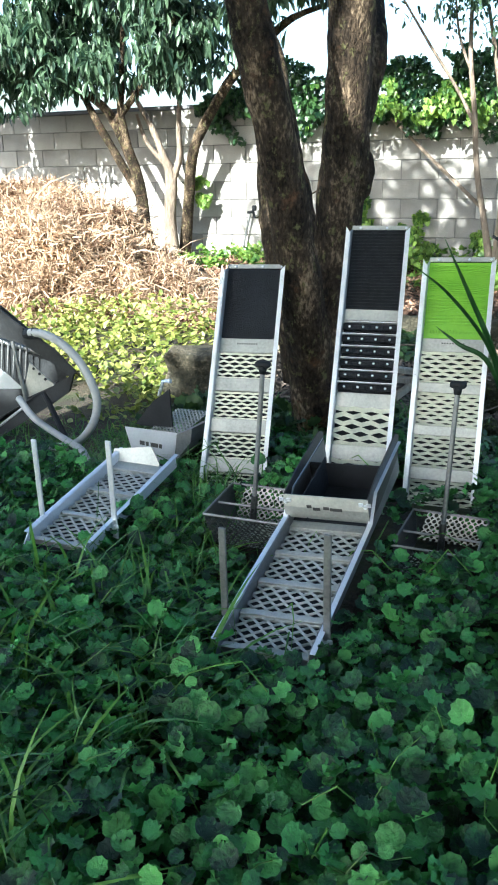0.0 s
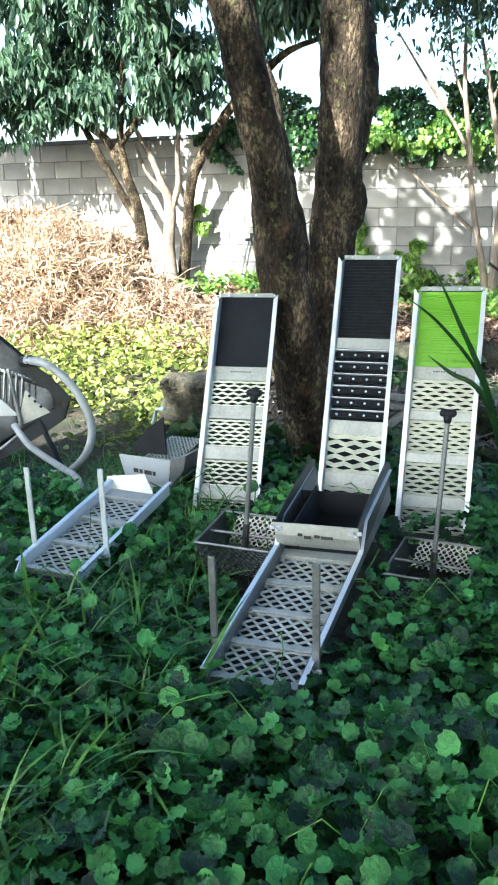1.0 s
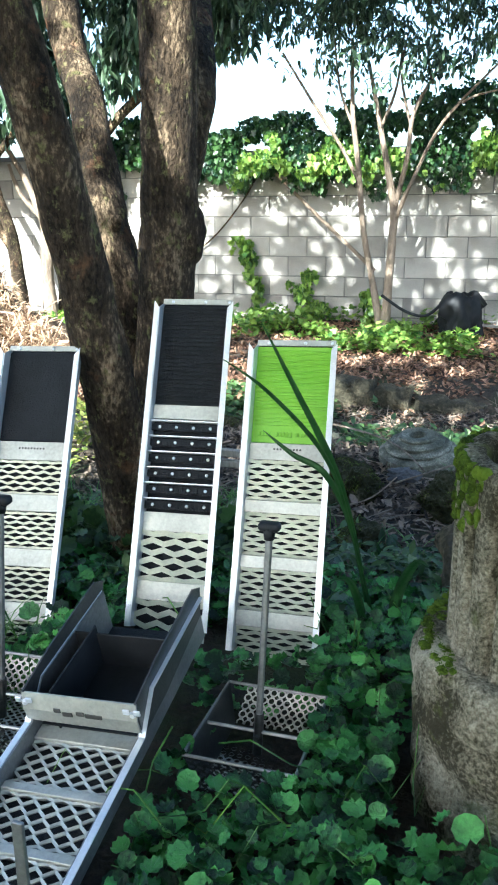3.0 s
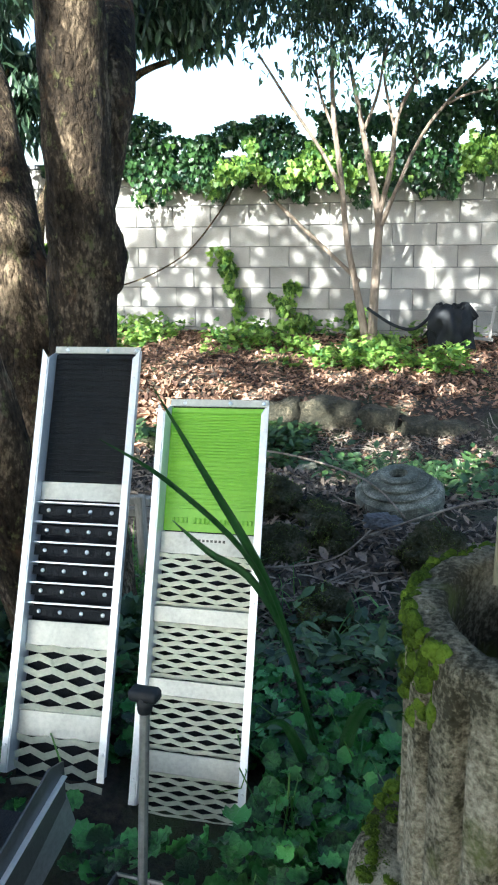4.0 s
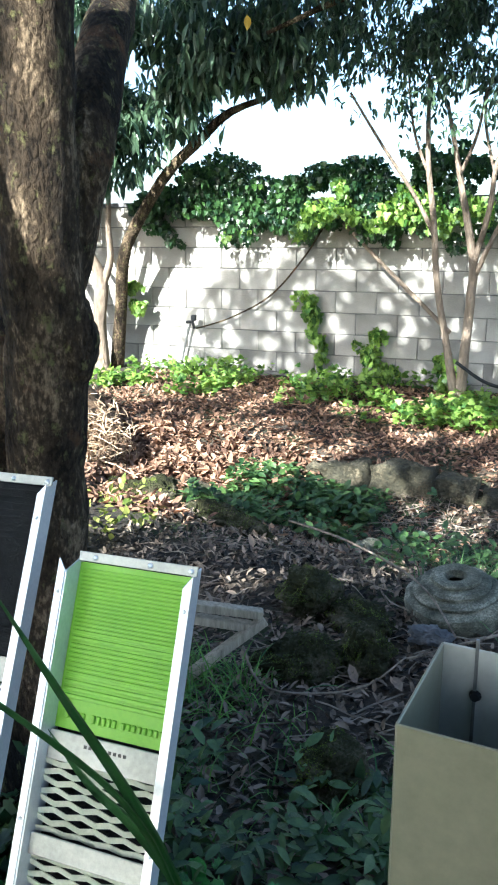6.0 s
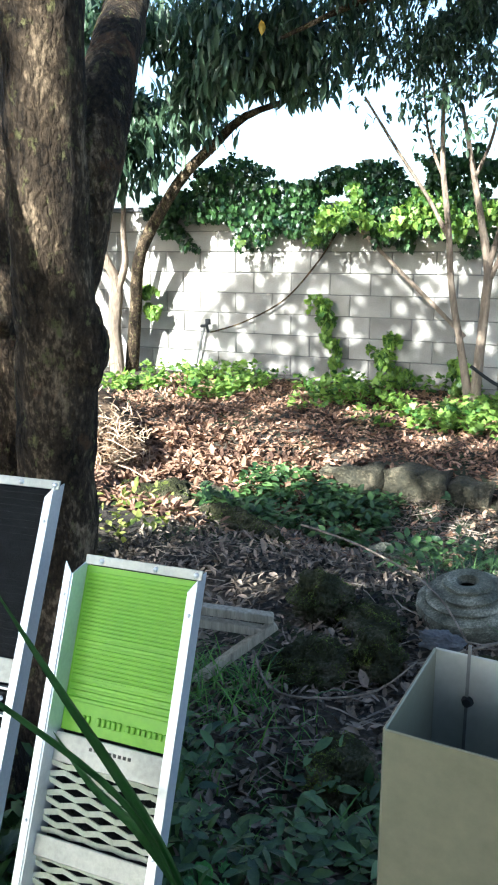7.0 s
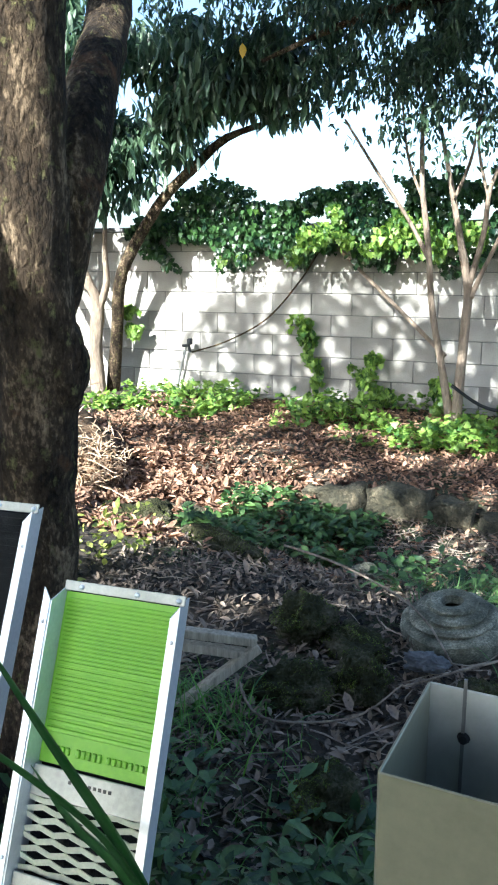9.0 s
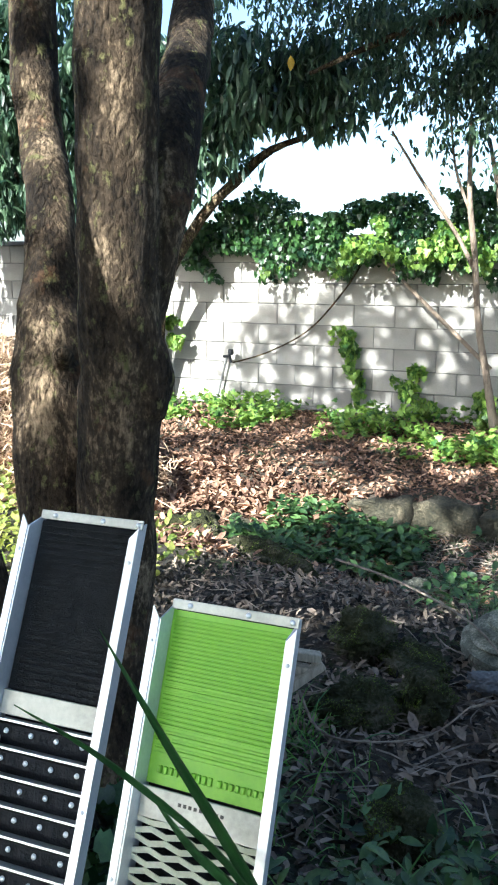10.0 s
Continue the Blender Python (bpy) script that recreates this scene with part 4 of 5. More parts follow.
# the broken grey stump of a post
bm = bmesh.new()
box(bm, -0.12, 0.12, -0.1, 0.1, -0.1, 0.36, 0.02)
bmesh.ops.subdivide_edges(bm, edges=bm.edges[:], cuts=5, use_grid_fill=True)
for v in bm.verts:
    v.co += 0.03 * Vector((noise.noise(v.co * 9), noise.noise(v.co * 9 + Vector((4, 0, 0))), 0.8 * noise.noise(v.co * 9 + Vector((0, 4, 0)))))
solo("tree_stump", bm, M_EDGE, "squat weathered stump with green lichen", "tree stump", m=pose(-1.44, 2.78, 0.1, 0, 2, 15))


# ---- wooden trestle behind the green sluice ----
tr = thing("wooden_trestle", label="weathered grey timber trestle half hidden behind a sluice", category="trestle")
for nm, a, b in (("top_beam", (-0.9, 2.98, 0.4), (-0.44, 3.22, 0.315)), ("under_beam", (-0.92, 3.0, 0.35), (-0.47, 3.2, 0.275)), ("brace", (-0.72, 3.0, 0.06), (-0.43, 3.215, 0.3)), ("post", (-0.74, 2.98, 0.0), (-0.74, 2.98, 0.42))):
    a, b = Vector(a), Vector(b)
    d, u, w = frame_at(a, b)
    bm = bmesh.new()
    mm = Matrix((u, d, w)).transposed().to_4x4()
    mm.translation = a
    box(bm, -0.018, 0.018, 0, (b - a).length, -0.014, 0.014, 0.003, mm)
    part(nm, bm, M_WOOD, tr)


# ---- main tree ----
def build_tree():
    t = thing("tree", pose(0, 0, 0), "old garden tree with rough grey-brown forked trunks", "tree")
    bm = bmesh.new()
    limb(bm, [(-0.6, 2.25, 0.08, 0.2), (-0.6, 2.2, 0.25, 0.13), (-0.594, 2.12, 0.417, 0.095), (-0.605, 2.04, 0.76, 0.076), (-0.633, 1.975, 1.086, 0.068), (-0.671, 1.92, 1.403, 0.064), (-0.722, 1.86, 1.709, 0.061), (-0.79, 1.81, 2.01, 0.06), (-0.93, 1.74, 2.6, 0.06), (-1.15, 1.7, 3.4, 0.05)], 90, 32, 0.1)
    part("trunk", bm, M_BARK, t, "leaning rough trunk", True)
    bm = bmesh.new()
    limb(bm, [(-0.63, 2.4, 0.1, 0.16), (-0.655, 2.44, 0.4, 0.12), (-0.665, 2.48, 0.7, 0.096), (-0.642, 2.47, 0.95, 0.088), (-0.615, 2.46, 1.2, 0.09), (-0.6, 2.44, 1.35, 0.083), (-0.578, 2.415, 1.6, 0.08), (-0.565, 2.41, 1.95, 0.08), (-0.54, 2.42, 2.5, 0.075), (-0.5, 2.4, 3.4, 0.06)], 90, 32, 0.1, 5)
    # old wound that bulges from the bark
    r = bmesh.ops.create_icosphere(bm, subdivisions=4, radius=0.07, matrix=Matrix.Translation((-0.552, 2.47, 1.24)) @ Matrix.Diagonal((0.72, 0.8, 1.5, 1)))
    for v in r["verts"]:
        v.co += 0.012 * Vector((noise.noise(v.co * 25), noise.noise(v.co * 25 + Vector((3, 0, 0))), noise.noise(v.co * 25 + Vector((0, 3, 0)))))
    part("trunk", bm, M_BARK, t, "stout upright trunk with a knot", True)
    bm = bmesh.new()
    limb(bm, [(-0.74, 2.5, 0.45, 0.12), (-0.82, 2.54, 0.85, 0.118), (-0.885, 2.58, 1.164, 0.105), (-0.915, 2.61, 1.31, 0.088), (-0.94, 2.65, 1.44, 0.072), (-0.982, 2.7, 1.62, 0.06), (-1.035, 2.75, 1.73, 0.057), (-1.082, 2.8, 1.816, 0.056), (-1.14, 2.85, 2.0, 0.06), (-1.25, 3.0, 2.6, 0.055)], 70, 28, 0.12, 9)
    limb(bm, [(-0.87, 2.57, 1.25, 0.032), (-0.825, 2.53, 1.27, 0.026), (-0.795, 2.5, 1.285, 0.012)], 10, 12, 0.2, 2)
    part("trunk", bm, M_BARK, t, "third trunk between the others with a broken stub", True)
    bm = bmesh.new()
    limb(bm, [(-0.6, 2.47, 1.3, 0.05), (-0.55, 2.5, 1.5, 0.052), (-0.535, 2.53, 1.66, 0.055), (-0.6, 2.7, 1.87, 0.056), (-0.68, 2.88, 2.03, 0.054), (-0.82, 3.2, 2.5, 0.04), (-0.9, 3.5, 3.0, 0.03)], 44, 20, 0.13, 12)
    part("limb", bm, M_BARK, t, "mossy side limb", True)
    return t


MAIN = build_tree()


def crown(name, blobs, count, size, shape, material, parent, label="", seed=1, droop=0.9, gap=-0.05, freq=1.6):
    """Leaves in uneven clumps through some ellipsoids (x, y, z, rx, ry, rz)."""
    rnd = np.random.default_rng(seed)
    B = np.array(blobs, float)
    vol = B[:, 3] * B[:, 4] * B[:, 5]
    which = rnd.choice(len(B), count * 3, p=vol / vol.sum())
    d = rnd.normal(size=(count * 3, 3))
    d /= np.linalg.norm(d, axis=1)[:, None]
    r = rnd.random(count * 3) ** 0.4
    pos = B[which, :3] + d * r[:, None] * B[which, 3:]
    keep = np.array([noise.noise(Vector(p) * freq + Vector((seed * 3.3, 0, 0))) + 0.5 * noise.noise(Vector(p) * freq * 3) > gap for p in pos])
    pos = pos[keep][:count]
    n = len(pos)
    rot = turns(rnd.uniform(0, 6.28, n), -rnd.normal(droop, 0.45, n), rnd.normal(0, 0.5, n))
    sun_dir = np.array(to_sun)
    mid = pos + rot[:, :, 1] * size * 0.5
    free = np.ones(n, bool)
    for gx, gy, gz, gr in GAPS:
        q = mid - np.array([gx, gy, gz])
        along = q @ sun_dir
        free &= (along < 0.3) | (np.linalg.norm(q - along[:, None] * sun_dir, axis=1) > gr + 0.42 * size)
    pos, rot = pos[free], rot[free]
    n = len(pos)
    v, f = shape
    ob = scatter(name, v, f, pos, rot, rnd.uniform(0.65, 1.25, n) * size, material)
    if parent:
        ob.parent = parent
    return tagged(ob, label)


# the crown overhead, above the view, that shades the tools
crown("crown", [(-0.8, 2.5, 3.5, 1.4, 0.9, 0.6), (0.6, 1.8, 3.8, 1.4, 1.1, 0.6)], 8000, 0.13, lance_leaf(0.34), M_CROWN, MAIN, "dark overhead crown of long leaves", 3)


# ---- trees along the wall ----
def stems(name, sets, material, label, seed, sides=10):
    t = thing(name, label=label, category="tree", group="trees along the wall")
    for k, pts in enumerate(sets):
        bm = bmesh.new()
        limb(bm, pts, 22, sides, 0.12, seed + k)
        part("trunk" if k < 2 else "limb", bm, material, t, "", True)
    return t


TL = stems("tree", [
    [(-4.38, 8.1, 0.05, 0.09), (-4.4, 8.1, 0.61, 0.072), (-4.36, 8.1, 1.07, 0.066), (-4.42, 8.05, 1.3, 0.042), (-4.52, 8.0, 1.6, 0.034), (-4.7, 7.9, 2.0, 0.022)],
    [(-4.36, 8.1, 1.0, 0.045), (-4.24, 8.1, 1.28, 0.036), (-4.18, 8.0, 1.6, 0.028), (-4.08, 7.9, 2.1, 0.018)],
    [(-4.4, 8.08, 1.2, 0.03), (-4.62, 8.05, 1.45, 0.024), (-4.7, 8.0, 1.75, 0.018)],
], M_BARK_PALE, "small pale forked tree against the wall", 20)
TB = stems("tree", [
    [(-4.55, 7.8, 0.3, 0.08), (-4.6, 7.8, 0.95, 0.066), (-4.7, 7.8, 1.3, 0.06), (-4.9, 7.75, 1.75, 0.05), (-5.15, 7.7, 1.97, 0.042), (-5.6, 7.6, 2.3, 0.03)],
    [(-4.62, 7.8, 0.9, 0.05), (-5.02, 7.75, 1.6, 0.042), (-5.34, 7.7, 2.2, 0.03), (-5.7, 7.6, 2.7, 0.02)],
    [(-4.72, 7.8, 1.4, 0.045), (-4.75, 7.75, 1.76, 0.04), (-4.69, 7.7, 2.05, 0.035), (-4.56, 7.6, 2.6, 0.02)],
    [(-4.85, 7.76, 1.65, 0.04), (-4.5, 7.7, 1.95, 0.034), (-4.2, 7.6, 2.2, 0.024), (-3.9, 7.5, 2.6, 0.015)],
    [(-4.35, 8.3, 0.1, 0.07), (-4.2, 8.2, 0.8, 0.066), (-4.05, 8.05, 1.3, 0.06), (-3.86, 8.0, 1.62, 0.056), (-3.5, 8.0, 2.08, 0.05), (-3.2, 8.0, 2.32, 0.045), (-2.85, 7.95, 2.55, 0.034), (-2.47, 7.9, 2.64, 0.024), (-2.08, 7.9, 2.73, 0.012)],
], M_BARK, "many-stemmed tree with long dark leaves beside the wall", 26)
crown("crown", [(-5.0, 7.7, 2.5, 1.3, 0.5, 0.55), (-6.3, 7.5, 2.4, 1.3, 0.6, 0.65), (-4.1, 7.7, 2.45, 0.8, 0.5, 0.5), (-3.3, 7.8, 2.75, 0.9, 0.4, 0.42), (-2.5, 7.8, 3.0, 0.9, 0.4, 0.42), (-4.0, 7.6, 3.1, 2.4, 0.5, 0.5), (-5.3, 7.6, 3.6, 1.5, 0.5, 0.6)], 18000, 0.15, lance_leaf(0.3), M_CROWN, TB, "crown of long drooping leaves", 5, 1.0, -0.06, 2.2)
TR = stems("tree", [
    [(-0.7, 7.95, 0.1, 0.050), (-0.68, 7.95, 0.6, 0.040), (-0.66, 7.95, 1.0, 0.036), (-0.66, 7.95, 1.3, 0.036), (-0.78, 7.9, 1.9, 0.025), (-0.9, 7.8, 2.5, 0.014)],
    [(-0.74, 7.95, 0.15, 0.043), (-0.83, 7.95, 0.6, 0.032), (-0.93, 7.92, 1.1, 0.027), (-0.98, 7.9, 1.6, 0.026), (-1.04, 7.85, 2.1, 0.022), (-1.05, 7.8, 2.7, 0.014)],
    [(-0.97, 7.9, 1.5, 0.020), (-1.15, 7.9, 1.82, 0.016), (-1.4, 7.8, 2.2, 0.013), (-1.65, 7.7, 2.6, 0.009)],
    [(-0.66, 7.95, 1.25, 0.026), (-0.55, 7.9, 1.7, 0.022), (-0.5, 7.9, 2.1, 0.018), (-0.25, 7.8, 2.5, 0.013)],
    [(-0.63, 7.95, 1.2, 0.022), (-0.5, 7.9, 1.5, 0.018), (-0.25, 7.9, 2.0, 0.014), (0.2, 7.8, 2.45, 0.009)],
    [(-1.02, 7.86, 1.95, 0.014), (-1.15, 7.8, 2.3, 0.011), (-1.2, 7.7, 2.8, 0.006)],
    [(-0.8, 7.9, 1.95, 0.016), (-0.66, 7.85, 2.3, 0.012), (-0.6, 7.8, 2.8, 0.006)],
    [(-0.52, 7.9, 1.95, 0.014), (-0.62, 7.85, 2.4, 0.011), (-0.55, 7.8, 2.8, 0.006)],
    [(-0.35, 7.85, 2.3, 0.012), (-0.4, 7.8, 2.6, 0.009), (-0.3, 7.8, 2.9, 0.005)],
    [(-0.1, 7.88, 2.15, 0.012), (0.05, 7.8, 2.2, 0.01), (0.35, 7.8, 2.25, 0.005)],
], M_BARK_PALE, "slender forked tree with small leaves against the wall", 40, 8)
crown("crown", [(-0.7, 7.7, 2.6, 1.1, 0.35, 0.45), (0.5, 7.7, 2.7, 1.3, 0.4, 0.6), (-0.5, 7.6, 3.1, 1.6, 0.5, 0.4)], 5200, 0.07, lance_leaf(0.36), M_CROWN, TR, "thin airy crown", 8, 0.7, 0.08, 3.4)
HANG = stems("tree", [
    [(2.6, 7.7, 0.1, 0.12), (2.4, 7.6, 1.5, 0.1), (1.6, 7.5, 2.8, 0.08), (0.3, 7.4, 3.3, 0.06), (-1.2, 7.3, 3.25, 0.03), (-2.2, 7.3, 3.0, 0.015)],
    [(2.4, 7.6, 1.5, 0.07), (2.9, 7.5, 2.5, 0.05), (3.3, 7.4, 3.2, 0.03)],
], M_BARK, "broad tree whose branches hang over the wall", 60)
crown("crown", [(-1.5, 7.6, 3.1, 1.1, 0.4, 0.42), (-0.2, 7.5, 3.05, 1.2, 0.4, 0.42), (1.2, 7.5, 3.0, 1.2, 0.5, 0.5), (-0.9, 7.5, 2.72, 0.35, 0.3, 0.25), (0.2, 7.5, 2.75, 0.4, 0.3, 0.2), (-0.6, 7.3, 3.5, 2.8, 0.5, 0.4)], 22000, 0.075, lance_leaf(0.3), M_CROWN, HANG, "dark canopy of drooping leaves", 11, 0.9, 0.0, 3.4)

bm = bmesh.new()
v0, f0 = oval_leaf()
yl = scatter("yellow_leaf", v0, f0, np.array([[-2.32, 7.2, 3.12]]), turns(np.array([0.3]), np.array([-1.3]), np.array([0.2])), np.array([0.11]), M_YELLOW)
bm.free()
yl.parent = HANG
tagged(yl, "single yellow leaf")


# ---- ivy and climbers on the wall ----
def ivy(name, n, xr, yr, zf, size, label, seed, material, parent=None, gap=-0.1, freq=2.2, kind="stuff", shape=None):
    rnd = np.random.default_rng(seed)
    x = rnd.uniform(xr[0], xr[1], n * 2)
    y = rnd.uniform(yr[0], yr[1], n * 2)
    lo, hi = zf(x)
    z = lo + (hi - lo) * rnd.random(n * 2)
    keep = np.array([noise.noise(Vector((a * freq, c * freq, seed))) + 0.4 * noise.noise(Vector((a * freq * 3, c * freq * 3, seed))) > gap for a, c in zip(x, z)])
    x, y, z = x[keep][:n], y[keep][:n], z[keep][:n]
    k = len(x)
    rot = turns(rnd.normal(0, 0.7, k), -rnd.uniform(0.6, 2.0, k), rnd.normal(0, 0.5, k))
    # leaves hang with their faces out from the wall
    v, f = shape or ivy_leaf()
    ob = scatter(name, v, f, np.stack([x, y, z], -1), rot, rnd.uniform(0.6, 1.3, k) * size, material)
    return tagged(ob, label, "ivy", kind=kind)


def top_band(x):
    hi = np.interp(x, [-4.2, -3.4, -3.1, -2.65, -2.0, -1.4, -0.6, 0.2, 2.0], [1.75, 2.2, 2.3, 2.02, 2.14, 2.22, 2.26, 2.42, 2.5])
    hi = hi + np.array([0.12 * noise.noise(Vector((float(a) * 3.1, 0, 1))) + 0.1 * noise.noise(Vector((float(a) * 9, 0, 5))) for a in x])
    lo = np.interp(x, [-4.2, -3.4, -2.8, -2.2, -1.4, -0.6, 0.2, 2.0], [1.6, 1.5, 1.5, 1.58, 1.5, 1.46, 1.55, 1.5]) + 0.08 * np.sin(x * 9) + 0.05 * np.sin(x * 23)
    return lo, hi


ivy("ivy", 21000, (-4.1, 3.8), (8.22, 8.62), top_band, 0.052, "ivy spilling over the top of the wall, darkened for shade", 2, M_IVY, gap=-0.25)
ivy("ivy_front", 2600, (-3.0, 3.0), (8.02, 8.25), lambda x: (top_band(x)[0] + 0.02, top_band(x)[0] + 0.34), 0.055, "ivy leaves along the top of the wall, coloured as if sunlit", 4, M_BRIGHT, gap=0.08, freq=2.6)
CLIMBERS = [
    [(-2.29, 8.42, 0.92, 0.14, 0.05, 0.1), (-2.2, 8.42, 0.8, 0.1, 0.05, 0.08), (-2.2, 8.42, 0.62, 0.05, 0.04, 0.12), (-2.1, 8.42, 0.42, 0.06, 0.04, 0.2)],
    [(-1.55, 8.42, 0.62, 0.1, 0.05, 0.09), (-1.62, 8.42, 0.45, 0.12, 0.05, 0.1), (-1.75, 8.42, 0.52, 0.05, 0.04, 0.06), (-1.5, 8.42, 0.28, 0.2, 0.06, 0.1)],
    [(-0.92, 8.3, 0.42, 0.1, 0.06, 0.12), (-0.85, 8.3, 0.25, 0.14, 0.08, 0.12)],
    [(-4.12, 8.3, 1.0, 0.14, 0.06, 0.08), (-4.05, 8.3, 0.85, 0.1, 0.06, 0.12)],
]
for i, blobs in enumerate(CLIMBERS):
    c = crown("climber", blobs, 330, 0.062, ivy_leaf(), M_BRIGHT, None, "", 90 + i, 1.3, -0.2, 6.0)
    tagged(c, "small leafy climber growing up the block wall", "climber", "climbers on the wall")


# ---- ground plants ----
def plants(name, n, region, height, size, shape, material, label, seed, pitch=(0.2, 0.5), gap=-0.1, freq=2.0, avoid=(), category="plants"):
    """Leaves over the soil inside region(x, y) -> bool array; region: (x0, x1, y0, y1)."""
    rnd = np.random.default_rng(seed)
    x = rnd.uniform(region[0], region[1], n * 2)
    y = rnd.uniform(region[2], region[3], n * 2)
    ok = np.array([noise.noise(Vector((a * freq, b * freq, seed * 1.7))) + 0.4 * noise.noise(Vector((a * freq * 3, b * freq * 3, seed))) > gap for a, b in zip(x, y)])
    for a0, a1, b0, b1 in avoid:
        ok &= ~((x > a0) & (x < a1) & (y > b0) & (y < b1))
    x, y = x[ok][:n], y[ok][:n]
    k = len(x)
    h = height[0] + (height[1] - height[0]) * rnd.random(k) ** 1.2
    h *= 0.75 + 0.5 * np.array([noise.noise(Vector((a * 2.5, b * 2.5, 5))) + 0.5 for a, b in zip(x, y)])
    z = soil_at(x, y) + h
    rot = turns(rnd.uniform(0, 6.28, k), rnd.normal(pitch[0], pitch[1], k), rnd.normal(0, 0.35, k))
    v, f = shape
    ob = scatter(name, v, f, np.stack([x, y, z], -1), rot, rnd.uniform(0.55, 1.25, k) * size, material)
    return tagged(ob, label, category, kind="stuff")


TOOLS = [(-0.345, -0.11, 0.66, 1.46), (-1.02, -0.82, 0.9, 1.4), (-0.1, 0.11, 1.16, 1.46), (-0.58, -0.37, 1.1, 1.36), (0.25, 0.78, 1.12, 1.63), (-1.17, -0.86, 1.4, 1.82), (-0.2, 0.06, 1.5, 1.78), (-0.44, -0.19, 1.48, 1.78), (-0.82, -0.55, 1.4, 1.68), (-1.9, -1.12, 1.5, 2.1)]
plants("ground_ivy", 33000, (-1.9, 1.4, -0.5, 2.1), (0.0, 0.11), 0.036, round_leaf(), M_LEAF_LOW, "thick carpet of round scalloped ground ivy leaves", 21, (0.2, 0.5), -0.75, 1.6, TOOLS)
plants("ground_ivy_edge", 9000, (-3.6, 3.6, -3.2, 2.2), (0.0, 0.09), 0.036, round_leaf(), M_LEAF_LOW, "looser ground ivy at the edges of the carpet", 39, (0.2, 0.5), 0.0, 0.9, [(-1.85, 1.35, -0.45, 2.1)])
plants("garden_grass", 24000, (-9, 6, -9, 2.6), (-0.01, 0.02), 0.13, blade_shape(), M_GRASS, "rough garden grass round the path", 40, (1.0, 0.35), -0.3, 0.7, [(-1.9, 1.4, -0.5, 2.6)])
plants("yard_leaves", 9000, (-9, 6, -9, 8.2), (0.0, 0.02), 0.06, dry_leaf_shape(), M_LITTER, "scattered dead leaves over the garden soil", 42, (0.0, 0.45), -0.2, 0.8, [(-3.6, 2.4, -0.5, 8.3)], "leaves")
plants("ground_ivy_tall", 2600, (-1.2, 0.9, -0.3, 1.6), (0.08, 0.14), 0.038, round_leaf(), M_LEAF_LOW, "taller ground ivy leaves above the carpet", 22, (0.35, 0.35), 0.08, 2.2, TOOLS)
plants("grass", 13000, (-2.6, -0.4, -0.2, 3.2), (-0.01, 0.02), 0.16, blade_shape(), M_GRASS, "long green grass among ground ivy", 23, (1.0, 0.3), -0.1, 1.2, [(-0.5, -0.0, 0.5, 1.46), (-1.05, -0.78, 0.8, 1.4), (-1.15, -0.86, 1.45, 1.8)])
plants("grass_near", 1500, (-1.3, -0.3, -0.3, 0.85), (0.0, 0.03), 0.24, blade_shape(), M_GRASS, "long grass blades rising from ground ivy", 24, (0.85, 0.4), 0.0, 1.2, [(-0.345, -0.11, 0.66, 1.46)])
plants("grass_sparse", 1500, (-0.4, 1.4, 1.7, 4.2), (-0.01, 0.01), 0.16, blade_shape(), M_GRASS, "thin shade grass", 25, (0.8, 0.45), 0.0, 1.6, [(0.25, 0.78, 1.12, 1.63)])
plants("weeds", 3600, (-0.6, 1.6, 1.75, 2.8), (0.02, 0.12), 0.052, lance_leaf(0.4), M_WEED, "low dark weeds with pointed leaves", 26, (0.1, 0.5), -0.02, 3.2, [(0.25, 0.78, 1.12, 1.63)])
plants("tree_foot_plants", 900, (-1.15, -0.35, 1.75, 2.5), (0.02, 0.16), 0.06, round_leaf(), M_WEED, "bluish leaves round the foot of the tree", 27, (0.5, 0.4), -0.2, 2.6)
plants("nettles", 2600, (-1.75, -0.75, 5.0, 6.05), (0.03, 0.12), 0.065, oval_leaf(), M_WEED, "patch of small green nettles in the shade", 28, (0.1, 0.4), -0.25, 1.4)
plants("bank_weeds", 1500, (-0.5, 1.8, 4.2, 6.1), (0.02, 0.14), 0.06, oval_leaf(), M_WEED, "scattered green weeds on the bank", 29, (0.2, 0.4), 0.12, 1.6)
plants("wall_foot_plants", 6500, (-4.0, 3.0, 7.2, 8.4), (0.02, 0.16), 0.06, ivy_leaf(), M_BRIGHT, "sunlit bright green plants at the foot of the wall", 31, (0.3, 0.5), 0.06, 2.2)
plants("yellow_green_bush", 4200, (-3.3, -1.5, 2.5, 4.5), (0.02, 0.24), 0.05, oval_leaf(), M_SUNNY, "sunlit yellow-green low bush in front of dry brush", 32, (0.3, 0.5), -0.05, 1.5)
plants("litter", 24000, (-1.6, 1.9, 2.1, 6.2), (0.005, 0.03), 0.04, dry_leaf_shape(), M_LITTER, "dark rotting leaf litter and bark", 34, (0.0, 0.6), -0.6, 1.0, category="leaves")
plants("sedge", 320, (-0.35, 0.25, 4.2, 5.2), (-0.01, 0.02), 0.2, blade_shape(), M_WEED, "tuft of thin grass behind the column base", 35, (1.2, 0.25), -0.1, 2.0)
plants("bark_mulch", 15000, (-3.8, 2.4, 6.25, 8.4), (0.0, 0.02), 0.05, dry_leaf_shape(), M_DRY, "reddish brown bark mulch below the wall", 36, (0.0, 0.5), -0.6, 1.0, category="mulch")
plants("heap_leaves", 7000, (-3.2, -1.3, 4.5, 6.3), (0.0, 0.07), 0.075, dry_leaf_shape(), M_DRY, "reddish dry leaves drifted at the foot of the heap", 43, (0.0, 0.5), -0.25, 1.3, category="leaves")
